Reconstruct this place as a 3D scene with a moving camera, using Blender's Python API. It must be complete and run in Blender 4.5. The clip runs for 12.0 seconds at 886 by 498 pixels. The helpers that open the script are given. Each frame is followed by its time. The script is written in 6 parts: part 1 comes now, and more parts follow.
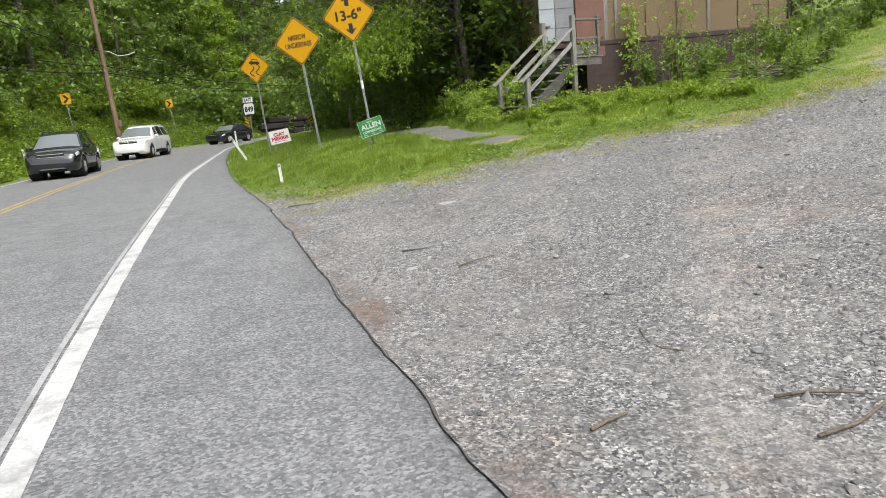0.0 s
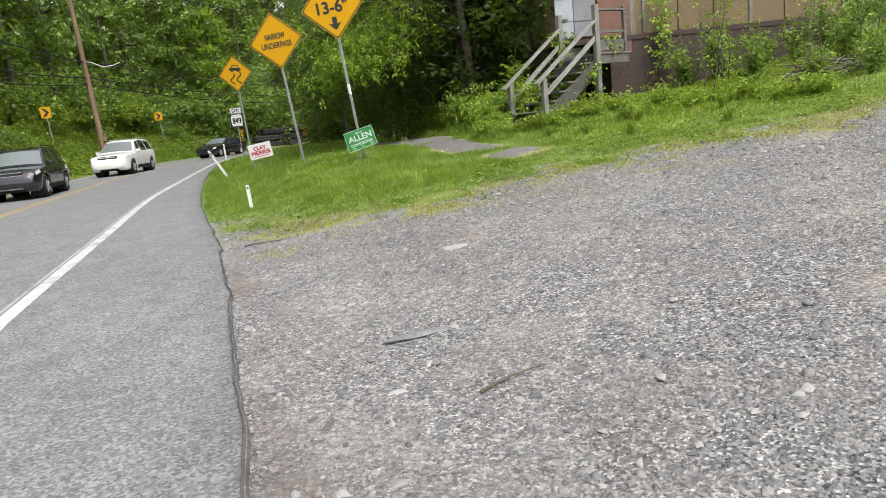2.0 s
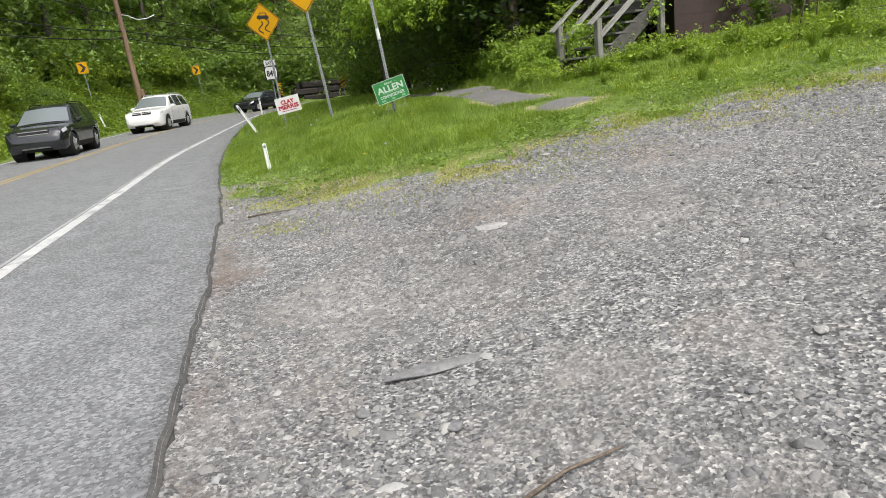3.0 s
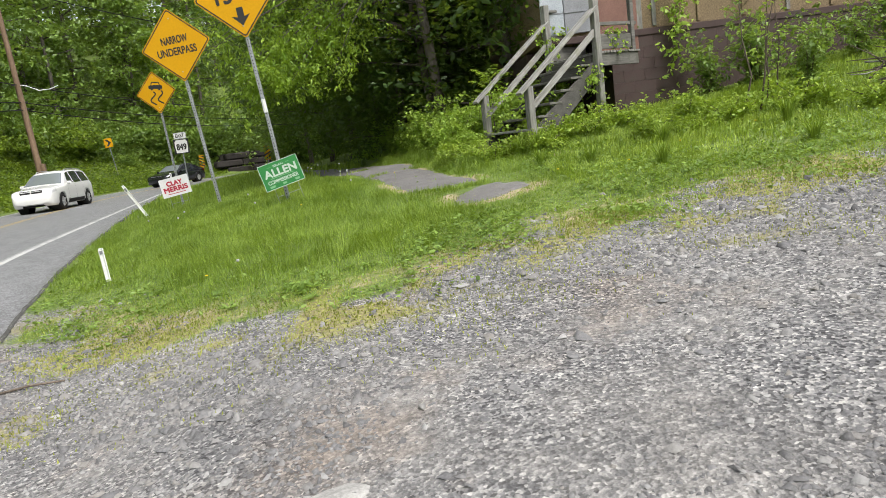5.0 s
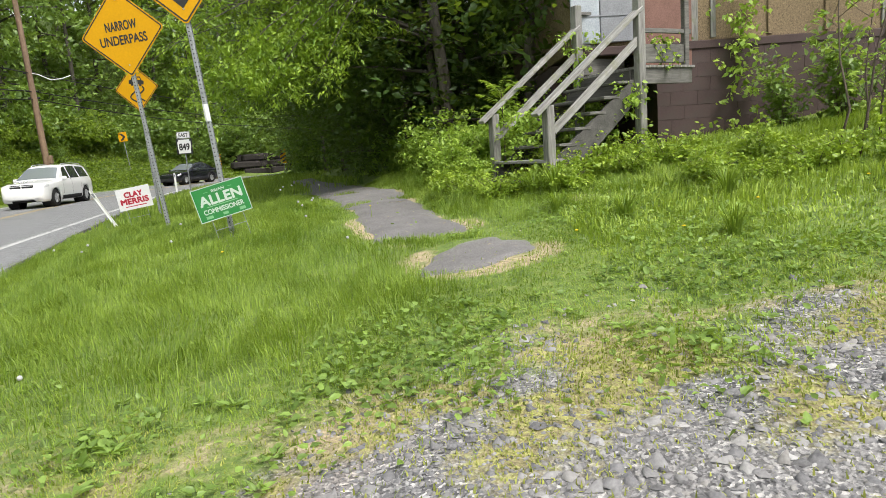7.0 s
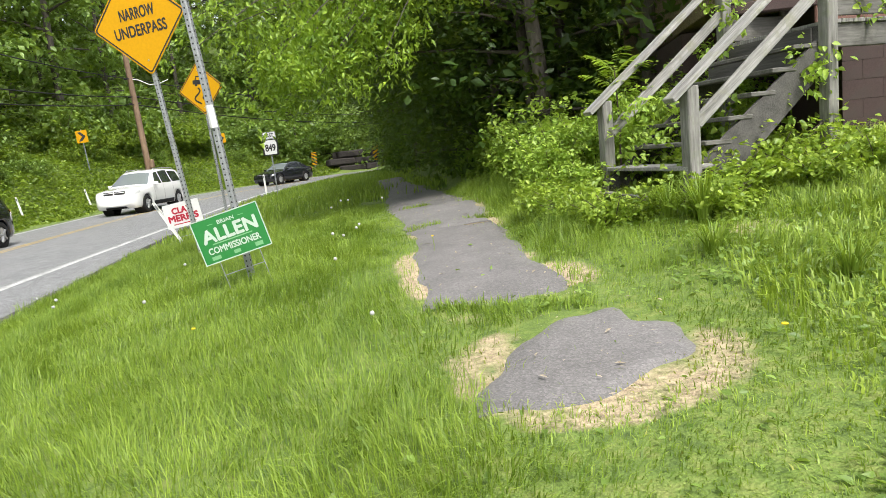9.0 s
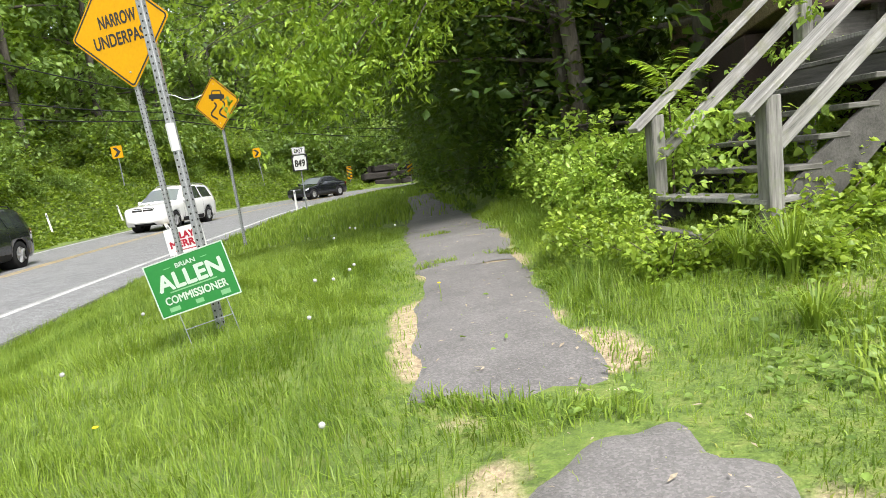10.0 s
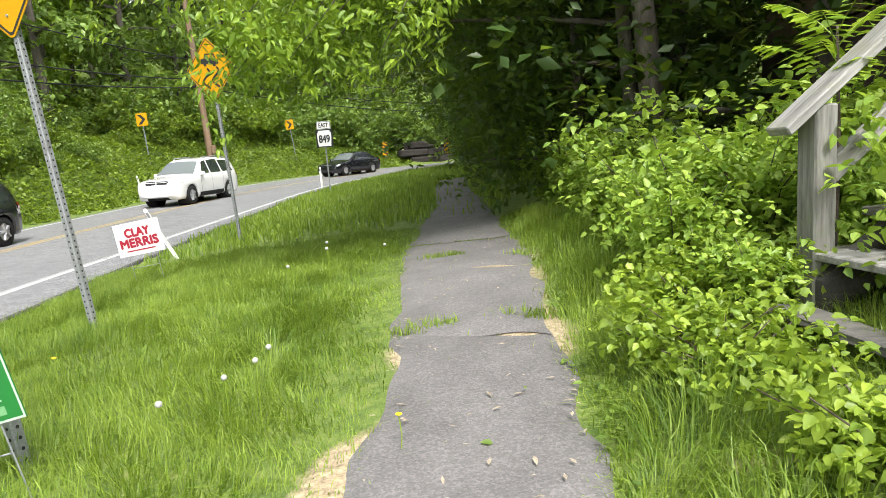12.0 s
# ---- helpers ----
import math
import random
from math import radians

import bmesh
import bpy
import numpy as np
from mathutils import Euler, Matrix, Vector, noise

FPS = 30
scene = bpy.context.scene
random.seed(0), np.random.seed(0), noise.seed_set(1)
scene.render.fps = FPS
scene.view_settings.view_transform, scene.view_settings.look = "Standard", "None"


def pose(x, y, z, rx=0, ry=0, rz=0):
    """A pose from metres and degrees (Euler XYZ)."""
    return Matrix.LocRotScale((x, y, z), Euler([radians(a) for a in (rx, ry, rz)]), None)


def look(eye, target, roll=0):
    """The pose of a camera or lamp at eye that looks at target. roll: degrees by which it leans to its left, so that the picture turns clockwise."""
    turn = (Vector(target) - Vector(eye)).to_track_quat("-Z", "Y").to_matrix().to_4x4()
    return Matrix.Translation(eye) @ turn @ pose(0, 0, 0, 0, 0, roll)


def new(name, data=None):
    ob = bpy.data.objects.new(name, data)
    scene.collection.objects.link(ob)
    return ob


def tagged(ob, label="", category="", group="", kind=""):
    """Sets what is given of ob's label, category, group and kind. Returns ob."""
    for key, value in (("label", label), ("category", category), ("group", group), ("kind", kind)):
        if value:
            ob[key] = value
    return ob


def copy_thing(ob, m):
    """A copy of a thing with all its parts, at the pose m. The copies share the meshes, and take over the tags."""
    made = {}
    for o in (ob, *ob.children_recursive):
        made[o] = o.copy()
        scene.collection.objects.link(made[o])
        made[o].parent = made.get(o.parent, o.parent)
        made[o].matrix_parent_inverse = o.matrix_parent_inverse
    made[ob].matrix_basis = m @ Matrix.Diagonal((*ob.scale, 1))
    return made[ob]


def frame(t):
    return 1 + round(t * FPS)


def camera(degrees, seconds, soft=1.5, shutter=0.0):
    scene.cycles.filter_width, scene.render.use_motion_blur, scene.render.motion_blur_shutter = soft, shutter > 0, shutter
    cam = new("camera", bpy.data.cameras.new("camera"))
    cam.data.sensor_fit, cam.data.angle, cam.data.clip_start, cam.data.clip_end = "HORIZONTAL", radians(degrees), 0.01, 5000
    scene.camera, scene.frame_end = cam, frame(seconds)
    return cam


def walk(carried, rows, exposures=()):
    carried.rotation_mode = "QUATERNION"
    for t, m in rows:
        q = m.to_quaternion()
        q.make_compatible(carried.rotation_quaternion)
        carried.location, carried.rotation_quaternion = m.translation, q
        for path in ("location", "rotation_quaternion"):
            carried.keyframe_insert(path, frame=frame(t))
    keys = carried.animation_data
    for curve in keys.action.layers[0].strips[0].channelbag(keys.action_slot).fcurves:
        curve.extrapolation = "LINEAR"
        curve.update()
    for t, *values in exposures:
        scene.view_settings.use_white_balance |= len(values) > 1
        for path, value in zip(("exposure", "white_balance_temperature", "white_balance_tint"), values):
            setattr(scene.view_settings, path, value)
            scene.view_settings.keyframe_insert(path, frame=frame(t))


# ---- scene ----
cam = camera(67.2, 12.0, soft=0.7)
METRES, EYE, TILT, LEAN, TURN = 15.0, 1.5, -11.5, 5.0, 0.0
ROWS = [
    (0.0, 0.0, 0.0, 0.0, 0.0, 0.0, -0.0),
    (0.5, 0.0026, 0.043, 0.01, -0.77, 0.13, 0.01),
    (1.0, -0.0008, 0.0836, 0.0173, -0.72, 0.21, 0.08),
    (1.5, 0.0026, 0.1262, 0.0243, -0.4, 0.44, 0.32),
    (2.0, -0.0018, 0.1692, 0.0329, 0.22, 0.77, 0.76),
    (2.5, 0.0003, 0.2121, 0.0391, 3.04, 0.96, 1.15),
    (3.0, 0.0027, 0.255, 0.0465, 3.9, -3.17, 0.8),
    (3.5, 0.0104, 0.2967, 0.0576, 0.17, 2.13, 1.64),
    (5.5, 0.0352, 0.456, 0.1008, -1.8, 2.29, 2.22),
    (6.0, 0.0454, 0.4964, 0.1136, -3.94, 1.87, 0.92),
    (6.5, 0.0521, 0.5339, 0.1249, -2.72, 2.67, -1.68),
    (7.0, 0.0635, 0.5704, 0.1366, 0.65, 3.05, -1.2),
    (9.0, 0.0669, 0.7264, 0.1786, 9.3, 2.04, -0.97),
    (9.5, 0.0653, 0.7637, 0.1908, 11.77, 1.79, -1.31),
    (10.0, 0.0683, 0.804, 0.1999, 12.6, 3.03, -1.43),
    (10.5, 0.067, 0.8434, 0.2098, 12.1, 3.27, -2.01),
    (11.0, 0.0667, 0.8814, 0.22, 12.16, 2.66, -2.63),
    (11.5, 0.0615, 0.9206, 0.2304, 13.62, 1.94, -3.18),
    (12.0, 0.0504, 0.9584, 0.2408, 15.89, 0.84, -4.02),
]
walk(cam, [(t, pose(0, 0, EYE, TILT, LEAN, TURN) @ pose(METRES * x, METRES * y, METRES * z, 90 + pitch, roll, yaw)) for t, x, y, z, yaw, pitch, roll in ROWS],
     exposures=((0.0, 0.86), (2.0, 0.9), (3.5, 0.8), (5.5, 0.95), (6.5, 1.02), (9.0, 1.3), (12.0, 1.49)))

# ---- light ----
world = bpy.data.worlds.new("overcast_sky")
scene.world = world
world.use_nodes = True
wn = world.node_tree.nodes
wl = world.node_tree.links
sky = wn.new("ShaderNodeTexSky")
sky.sky_type = "NISHITA"
sky.sun_disc = False
sky.sun_elevation, sky.sun_rotation = radians(56), radians(144)
sky.dust_density, sky.air_density = 3.0, 1.0
pale = wn.new("ShaderNodeHueSaturation")
pale.inputs["Saturation"].default_value = 0.25
wl.new(sky.outputs["Color"], pale.inputs["Color"])
wl.new(pale.outputs["Color"], wn["Background"].inputs["Color"])
wn["Background"].inputs["Strength"].default_value = 0.15
sun_data = bpy.data.lights.new("sun", "SUN")
sun_data.energy, sun_data.angle, sun_data.color = 1.7, radians(14), (1.0, 0.96, 0.9)
sun = new("sun", sun_data)
sun.matrix_world = look((22, -30, 55), (0, 0, 0))


# ---- materials ----
def material(name):
    m = bpy.data.materials.new(name)
    m.use_nodes = True
    return m, m.node_tree.nodes, m.node_tree.links, m.node_tree.nodes["Principled BSDF"]


def mapped(n, l, scale, stretch=(1, 1, 1)):
    tc = n.new("ShaderNodeTexCoord")
    mp = n.new("ShaderNodeMapping")
    mp.inputs["Scale"].default_value = [scale * s for s in stretch]
    l.new(tc.outputs["Object"], mp.inputs["Vector"])
    return mp.outputs["Vector"]


def noise_node(n, l, scale, detail=4, rough=0.6, stretch=(1, 1, 1)):
    t = n.new("ShaderNodeTexNoise")
    t.inputs["Scale"].default_value, t.inputs["Detail"].default_value, t.inputs["Roughness"].default_value = 1.0, detail, rough
    l.new(mapped(n, l, scale, stretch), t.inputs["Vector"])
    return t.outputs["Fac"]


def ramp(n, l, fac, stops):
    r = n.new("ShaderNodeValToRGB")
    while len(r.color_ramp.elements) < len(stops):
        r.color_ramp.elements.new(0.5)
    for e, (p, c) in zip(r.color_ramp.elements, stops):
        e.position, e.color = p, (*c, 1)
    l.new(fac, r.inputs["Fac"])
    return r.outputs["Color"]


def mix(n, l, fac, a, b, how="MIX"):
    m = n.new("ShaderNodeMix")
    m.data_type, m.blend_type = "RGBA", how
    for socket, value in ((m.inputs[0], fac), (m.inputs[6], a), (m.inputs[7], b)):
        if isinstance(value, (int, float)):
            socket.default_value = value
        elif isinstance(value, tuple):
            socket.default_value = (*value, 1)
        else:
            l.new(value, socket)
    return m.outputs[2]


def bump(n, l, bsdf, fac, strength, distance):
    b = n.new("ShaderNodeBump")
    b.inputs["Strength"].default_value, b.inputs["Distance"].default_value = strength, distance
    l.new(fac, b.inputs["Height"])
    l.new(b.outputs["Normal"], bsdf.inputs["Normal"])


def worn(name, low, high, scale=8, grain=120, rough=0.8, relief=0.004, metal=0.0, stretch=(1, 1, 1), dirt=None):
    """A surface with blotches and grain."""
    m, n, l, b = material(name)
    big = noise_node(n, l, scale, 5, 0.65, stretch)
    fine = noise_node(n, l, grain, 3, 0.6, stretch)
    col = ramp(n, l, big, [(0.3, low), (0.7, high)])
    col = mix(n, l, 0.35, col, ramp(n, l, fine, [(0.3, tuple(c * 0.6 for c in low)), (0.7, tuple(min(1, c * 1.15) for c in high))]))
    if dirt:
        spots = ramp(n, l, noise_node(n, l, scale * 0.4, 6, 0.7), [(0.52, (0, 0, 0)), (0.68, (1, 1, 1))])
        col = mix(n, l, spots, col, dirt)
    l.new(col, b.inputs["Base Color"])
    b.inputs["Roughness"].default_value, b.inputs["Metallic"].default_value = rough, metal
    bump(n, l, b, fine, 0.5, relief)
    return m


def leaf_material(name, dark, light, shine=0.45, passing=0.42):
    m, n, l, b = material(name)
    geo = n.new("ShaderNodeNewGeometry")
    col = ramp(n, l, geo.outputs["Random Per Island"], [(0.0, dark), (0.6, tuple((a + c) / 2 for a, c in zip(dark, light))), (1.0, light)])
    col = mix(n, l, 0.3, col, ramp(n, l, noise_node(n, l, 0.9, 3), [(0.35, dark), (0.65, light)]))
    l.new(col, b.inputs["Base Color"])
    b.inputs["Roughness"].default_value = shine
    tr = n.new("ShaderNodeBsdfTranslucent")
    l.new(mix(n, l, 0.5, col, (0.34, 0.46, 0.02)), tr.inputs["Color"])
    ms = n.new("ShaderNodeMixShader")
    ms.inputs[0].default_value = passing
    l.new(b.outputs[0], ms.inputs[1])
    l.new(tr.outputs[0], ms.inputs[2])
    l.new(ms.outputs[0], n["Material Output"].inputs["Surface"])
    return m


def plain(name, color, rough=0.5, metal=0.0, coat=0.0):
    m, n, l, b = material(name)
    f = noise_node(n, l, 30, 4)
    l.new(ramp(n, l, f, [(0.3, tuple(c * 0.88 for c in color)), (0.7, color)]), b.inputs["Base Color"])
    b.inputs["Roughness"].default_value, b.inputs["Metallic"].default_value = rough, metal
    b.inputs["Coat Weight"].default_value = coat
    b.inputs["Specular IOR Level"].default_value = 0.2 if rough > 0.5 else 0.5
    return m


def asphalt_material(name, low, high, patch, scale=68, smooth=0.36):
    m, n, l, b = material(name)
    v = n.new("ShaderNodeTexVoronoi")
    v.inputs["Scale"].default_value = 1.0
    l.new(mapped(n, l, scale), v.inputs["Vector"])
    stones = n.new("ShaderNodeSeparateColor")
    l.new(v.outputs["Color"], stones.inputs[0])
    agg = ramp(n, l, stones.outputs[0], [(0.0, low), (0.65, high), (1.0, tuple(min(1, c * 1.7) for c in high))])
    big = ramp(n, l, noise_node(n, l, 0.5, 6, 0.65), [(0.35, patch), (0.65, high)])
    col = mix(n, l, smooth, agg, big)
    wear = ramp(n, l, noise_node(n, l, 3, 5, 0.7), [(0.3, (0.75, 0.75, 0.75)), (0.7, (1.12, 1.12, 1.12))])
    col = mix(n, l, 1.0, col, wear, "MULTIPLY")
    l.new(col, b.inputs["Base Color"])
    b.inputs["Roughness"].default_value = 0.72
    bump(n, l, b, v.outputs["Distance"], 0.5, 0.004)
    return m


def ground_material():
    m, n, l, b = material("soil_and_gravel")

    def mask(name, width, lo=0.42, hi=0.58, scale=3):
        a = n.new("ShaderNodeAttribute")
        a.attribute_name = name
        add = n.new("ShaderNodeMath")
        add.operation = "MULTIPLY_ADD"
        l.new(noise_node(n, l, scale, 6, 0.7), add.inputs[0])
        add.inputs[1].default_value = width
        sub = n.new("ShaderNodeMath")
        sub.operation = "ADD"
        l.new(a.outputs["Fac"], sub.inputs[0])
        sub.inputs[1].default_value = -0.5 * width
        l.new(sub.outputs[0], add.inputs[2])
        return ramp(n, l, add.outputs[0], [(lo, (0, 0, 0)), (hi, (1, 1, 1))])

    v = n.new("ShaderNodeTexVoronoi")
    v.inputs["Scale"].default_value = 1.0
    l.new(mapped(n, l, 72), v.inputs["Vector"])
    s = n.new("ShaderNodeSeparateColor")
    l.new(v.outputs["Color"], s.inputs[0])
    chips = ramp(n, l, s.outputs[0], [(0.0, (0.03, 0.03, 0.033)), (0.4, (0.13, 0.131, 0.138)), (0.8, (0.27, 0.268, 0.265)), (1.0, (0.48, 0.47, 0.45))])
    dust = ramp(n, l, noise_node(n, l, 0.9, 6, 0.65), [(0.36, (0.13, 0.124, 0.12)), (0.52, (0.25, 0.24, 0.228)), (0.66, (0.34, 0.328, 0.31))])
    gravel = mix(n, l, ramp(n, l, noise_node(n, l, 1.3, 5, 0.6), [(0.42, (0.1, 0.1, 0.1)), (0.68, (0.75, 0.75, 0.75))]), chips, dust)
    gravel = mix(n, l, 1.0, gravel, ramp(n, l, noise_node(n, l, 16, 6, 0.8), [(0.36, (0.55, 0.55, 0.56)), (0.5, (0.95, 0.94, 0.93)), (0.66, (1.45, 1.43, 1.4))]), "MULTIPLY")
    stain = ramp(n, l, noise_node(n, l, 0.55, 5, 0.7), [(0.54, (1, 1, 1)), (0.7, (1.02, 0.9, 0.8))])
    gravel = mix(n, l, 1.0, gravel, stain, "MULTIPLY")
    earth = ramp(n, l, noise_node(n, l, 14, 6, 0.7), [(0.3, (0.075, 0.056, 0.044)), (0.7, (0.23, 0.18, 0.148))])
    straw = ramp(n, l, noise_node(n, l, 25, 5, 0.75), [(0.3, (0.15, 0.115, 0.075)), (0.5, (0.36, 0.285, 0.18)), (0.72, (0.56, 0.465, 0.31))])
    turf = ramp(n, l, noise_node(n, l, 9, 6, 0.7), [(0.3, (0.05, 0.085, 0.016)), (0.5, (0.12, 0.18, 0.03)), (0.72, (0.21, 0.235, 0.065))])
    col = mix(n, l, mask("gravel", 0.8, 0.4, 0.6, 3.5), turf, gravel)
    moss = ramp(n, l, noise_node(n, l, 22, 5, 0.75), [(0.3, (0.12, 0.1, 0.06)), (0.48, (0.24, 0.21, 0.1)), (0.62, (0.33, 0.33, 0.1))])
    col = mix(n, l, mask("moss", 1.3, 0.36, 0.7, 6), col, moss)
    col = mix(n, l, mask("earth", 1.0, 0.38, 0.8, 2.2), col, earth)
    col = mix(n, l, mask("straw", 0.9, 0.4, 0.65, 4), col, straw)
    l.new(col, b.inputs["Base Color"])
    b.inputs["Roughness"].default_value = 0.9
    bump(n, l, b, mix(n, l, 0.5, v.outputs["Distance"], noise_node(n, l, 45, 5, 0.75)), 0.8, 0.016)
    return m


GROUND = ground_material()
ASPHALT = asphalt_material("weathered_asphalt", (0.05, 0.05, 0.053), (0.215, 0.217, 0.222), (0.165, 0.168, 0.173))
OLD_ASPHALT = asphalt_material("old_path_asphalt", (0.075, 0.071, 0.07), (0.17, 0.162, 0.159), (0.125, 0.118, 0.115), 110, 0.6)
TAR = worn("broken_tar_edge", (0.035, 0.034, 0.033), (0.13, 0.125, 0.118), 12, 90, 0.85, 0.01)
WHITE_LINE = worn("worn_white_road_paint", (0.4, 0.4, 0.4), (0.6, 0.6, 0.59), 5, 60, 0.7, 0.003, dirt=(0.22, 0.22, 0.22))
OLD_LINE = worn("faded_white_road_paint", (0.28, 0.28, 0.28), (0.45, 0.45, 0.45), 4, 60, 0.75, 0.003, dirt=(0.2, 0.2, 0.2))
YELLOW_LINE = worn("worn_yellow_road_paint", (0.3, 0.235, 0.12), (0.46, 0.34, 0.12), 4, 60, 0.7, 0.003, dirt=(0.2, 0.195, 0.17))
STONE = worn("grey_crushed_stone", (0.1, 0.1, 0.105), (0.24, 0.237, 0.235), 6, 60, 0.85, 0.003)
PALE_STONE = worn("pale_limestone", (0.2, 0.197, 0.188), (0.4, 0.39, 0.37), 20, 90, 0.85, 0.003)
SIGN_YELLOW = plain("yellow_sign_sheeting", (0.56, 0.285, 0.0015), 0.65)
SIGN_BLACK = plain("black_sign_ink", (0.015, 0.015, 0.015), 0.5)
SIGN_WHITE = plain("white_sign_sheeting", (0.62, 0.62, 0.62), 0.45)
SIGN_GREEN = plain("green_corrugated_plastic", (0.014, 0.17, 0.032), 0.45)
SIGN_RED = plain("red_sign_ink", (0.36, 0.004, 0.025), 0.45)
ALUMINIUM = worn("dull_aluminium", (0.35, 0.36, 0.37), (0.5, 0.5, 0.5), 10, 80, 0.45, 0.001, 0.8)
GALVANISED = worn("galvanised_steel", (0.2, 0.21, 0.22), (0.36, 0.37, 0.38), 14, 90, 0.55, 0.001, 0.4, dirt=(0.17, 0.17, 0.165))
HOLE = plain("dark_punched_hole", (0.03, 0.03, 0.03), 0.8)
GREY_WOOD = worn("weathered_grey_wood", (0.05, 0.047, 0.042), (0.33, 0.32, 0.295), 11, 60, 0.85, 0.006, 0, (1, 1, 0.08), dirt=(0.16, 0.17, 0.12))
GREY_RAIL = worn("weathered_grey_rail", (0.07, 0.067, 0.06), (0.38, 0.372, 0.35), 11, 55, 0.85, 0.006, 0, (0.08, 1, 1), dirt=(0.2, 0.2, 0.15))
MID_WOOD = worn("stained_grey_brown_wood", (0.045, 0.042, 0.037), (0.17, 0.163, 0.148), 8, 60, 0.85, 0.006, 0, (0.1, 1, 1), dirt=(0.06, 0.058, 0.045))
# darkest wood, for stringers, risers and the joist at the stair head
DARK_WOOD = worn("dark_grey_wood", (0.03, 0.028, 0.025), (0.11, 0.105, 0.095), 9, 60, 0.85, 0.006, 0, (1, 0.1, 1))
POLE_WOOD = worn("creosoted_pole", (0.09, 0.055, 0.035), (0.3, 0.2, 0.13), 5, 60, 0.8, 0.006, 0, (1, 1, 0.06))
BLOCK = worn("maroon_painted_block", (0.042, 0.026, 0.024), (0.07, 0.043, 0.039), 3, 70, 0.85, 0.004, dirt=(0.045, 0.038, 0.033))
PEBBLE = worn("tan_pebbledash", (0.035, 0.023, 0.013), (0.3, 0.22, 0.125), 34, 90, 0.9, 0.012)
PANEL_BROWN = worn("faded_terracotta_panel", (0.13, 0.062, 0.044), (0.2, 0.1, 0.075), 4, 50, 0.7, 0.002)
PANEL_WHITE = worn("chalky_white_panel", (0.27, 0.3, 0.33), (0.4, 0.43, 0.46), 4, 50, 0.7, 0.002)
PANEL_GREY = worn("grey_painted_panel", (0.16, 0.165, 0.18), (0.24, 0.245, 0.26), 4, 50, 0.7, 0.002)
ROOFING = worn("dark_shingle", (0.05, 0.05, 0.05), (0.12, 0.11, 0.1), 6, 40, 0.9, 0.01)
# very dark brown, for all timbers, abutments and deck of the underpass
MASONRY = worn("brown_black_stone_block", (0.011, 0.009, 0.008), (0.042, 0.035, 0.031), 2.5, 30, 0.9, 0.02)
BARK = worn("rough_bark", (0.05, 0.042, 0.035), (0.16, 0.14, 0.115), 7, 40, 0.95, 0.02, 0, (1, 1, 0.25))
STEM = worn("thin_brown_stem", (0.045, 0.034, 0.026), (0.13, 0.1, 0.075), 12, 60, 0.9, 0.003)
STICK = worn("dry_stick", (0.06, 0.045, 0.035), (0.2, 0.16, 0.12), 20, 80, 0.9, 0.003)
FOREST_LEAF = leaf_material("forest_leaf", (0.055, 0.11, 0.02), (0.3, 0.44, 0.095))
LIGHT_LEAF = leaf_material("young_yellow_green_leaf", (0.1, 0.2, 0.015), (0.36, 0.5, 0.05))
# darkened leaf colour: the shade inside the wood is painted in
SHADED_LEAF = leaf_material("leaf_with_painted_shade", (0.02, 0.045, 0.009), (0.07, 0.135, 0.025))
SHRUB_LEAF = leaf_material("shrub_leaf", (0.15, 0.27, 0.034), (0.46, 0.61, 0.1))
COVER_LEAF = leaf_material("ground_cover_leaf", (0.11, 0.2, 0.022), (0.42, 0.54, 0.065))
BANK_LEAF = leaf_material("bank_vine_leaf", (0.04, 0.085, 0.011), (0.29, 0.4, 0.042))
GRASS = leaf_material("grass_blade", (0.06, 0.13, 0.012), (0.33, 0.44, 0.06), 0.5, 0.4)
MEADOW = leaf_material("meadow_grass_blade", (0.12, 0.2, 0.02), (0.42, 0.53, 0.08), 0.5, 0.4)
STRAW = leaf_material("dry_grass_blade", (0.13, 0.16, 0.025), (0.4, 0.41, 0.1), 0.7, 0.3)
LITTER = worn("dry_leaf_litter", (0.13, 0.1, 0.06), (0.5, 0.43, 0.32), 9, 60, 0.85, 0.001)
PETAL = plain("yellow_petal", (0.8, 0.55, 0.02), 0.6)
FLUFF = plain("dandelion_fluff", (0.42, 0.42, 0.4), 0.9)
BLACK_PAINT = plain("black_car_paint", (0.012, 0.013, 0.017), 0.2, 0.1, 0.8)
WHITE_PAINT = plain("white_car_paint", (0.75, 0.75, 0.74), 0.25, 0.0, 0.8)
CAR_GLASS = plain("dark_car_glass", (0.03, 0.035, 0.04), 0.06, 0.0, 1.0)
PALE_GLASS = plain("windscreen_glass", (0.16, 0.18, 0.19), 0.08, 0.0, 1.0)
RUBBER = plain("black_rubber", (0.02, 0.02, 0.02), 0.75)
ALLOY = plain("silver_wheel", (0.5, 0.5, 0.51), 0.35, 0.8)
LAMP_GLASS = plain("clear_headlamp", (0.7, 0.71, 0.72), 0.12, 0.2, 1.0)
TAIL_RED = plain("red_tail_lamp", (0.3, 0.01, 0.01), 0.2, 0.0, 1.0)
CABLE = plain("black_cable", (0.02, 0.02, 0.02), 0.7)
POST_WHITE = worn("scuffed_white_plastic", (0.55, 0.55, 0.53), (0.8, 0.8, 0.78), 10, 60, 0.6, 0.002, dirt=(0.4, 0.38, 0.33))


# ---- builders ----
def mesh_of(name, verts, faces, mat, smooth=False):
    me = bpy.data.meshes.new(name)
    me.from_pydata([tuple(v) for v in verts], [], [tuple(f) for f in faces])
    me.materials.append(mat)
    if smooth:
        me.polygons.foreach_set("use_smooth", [True] * len(me.polygons))
    me.update()
    return me


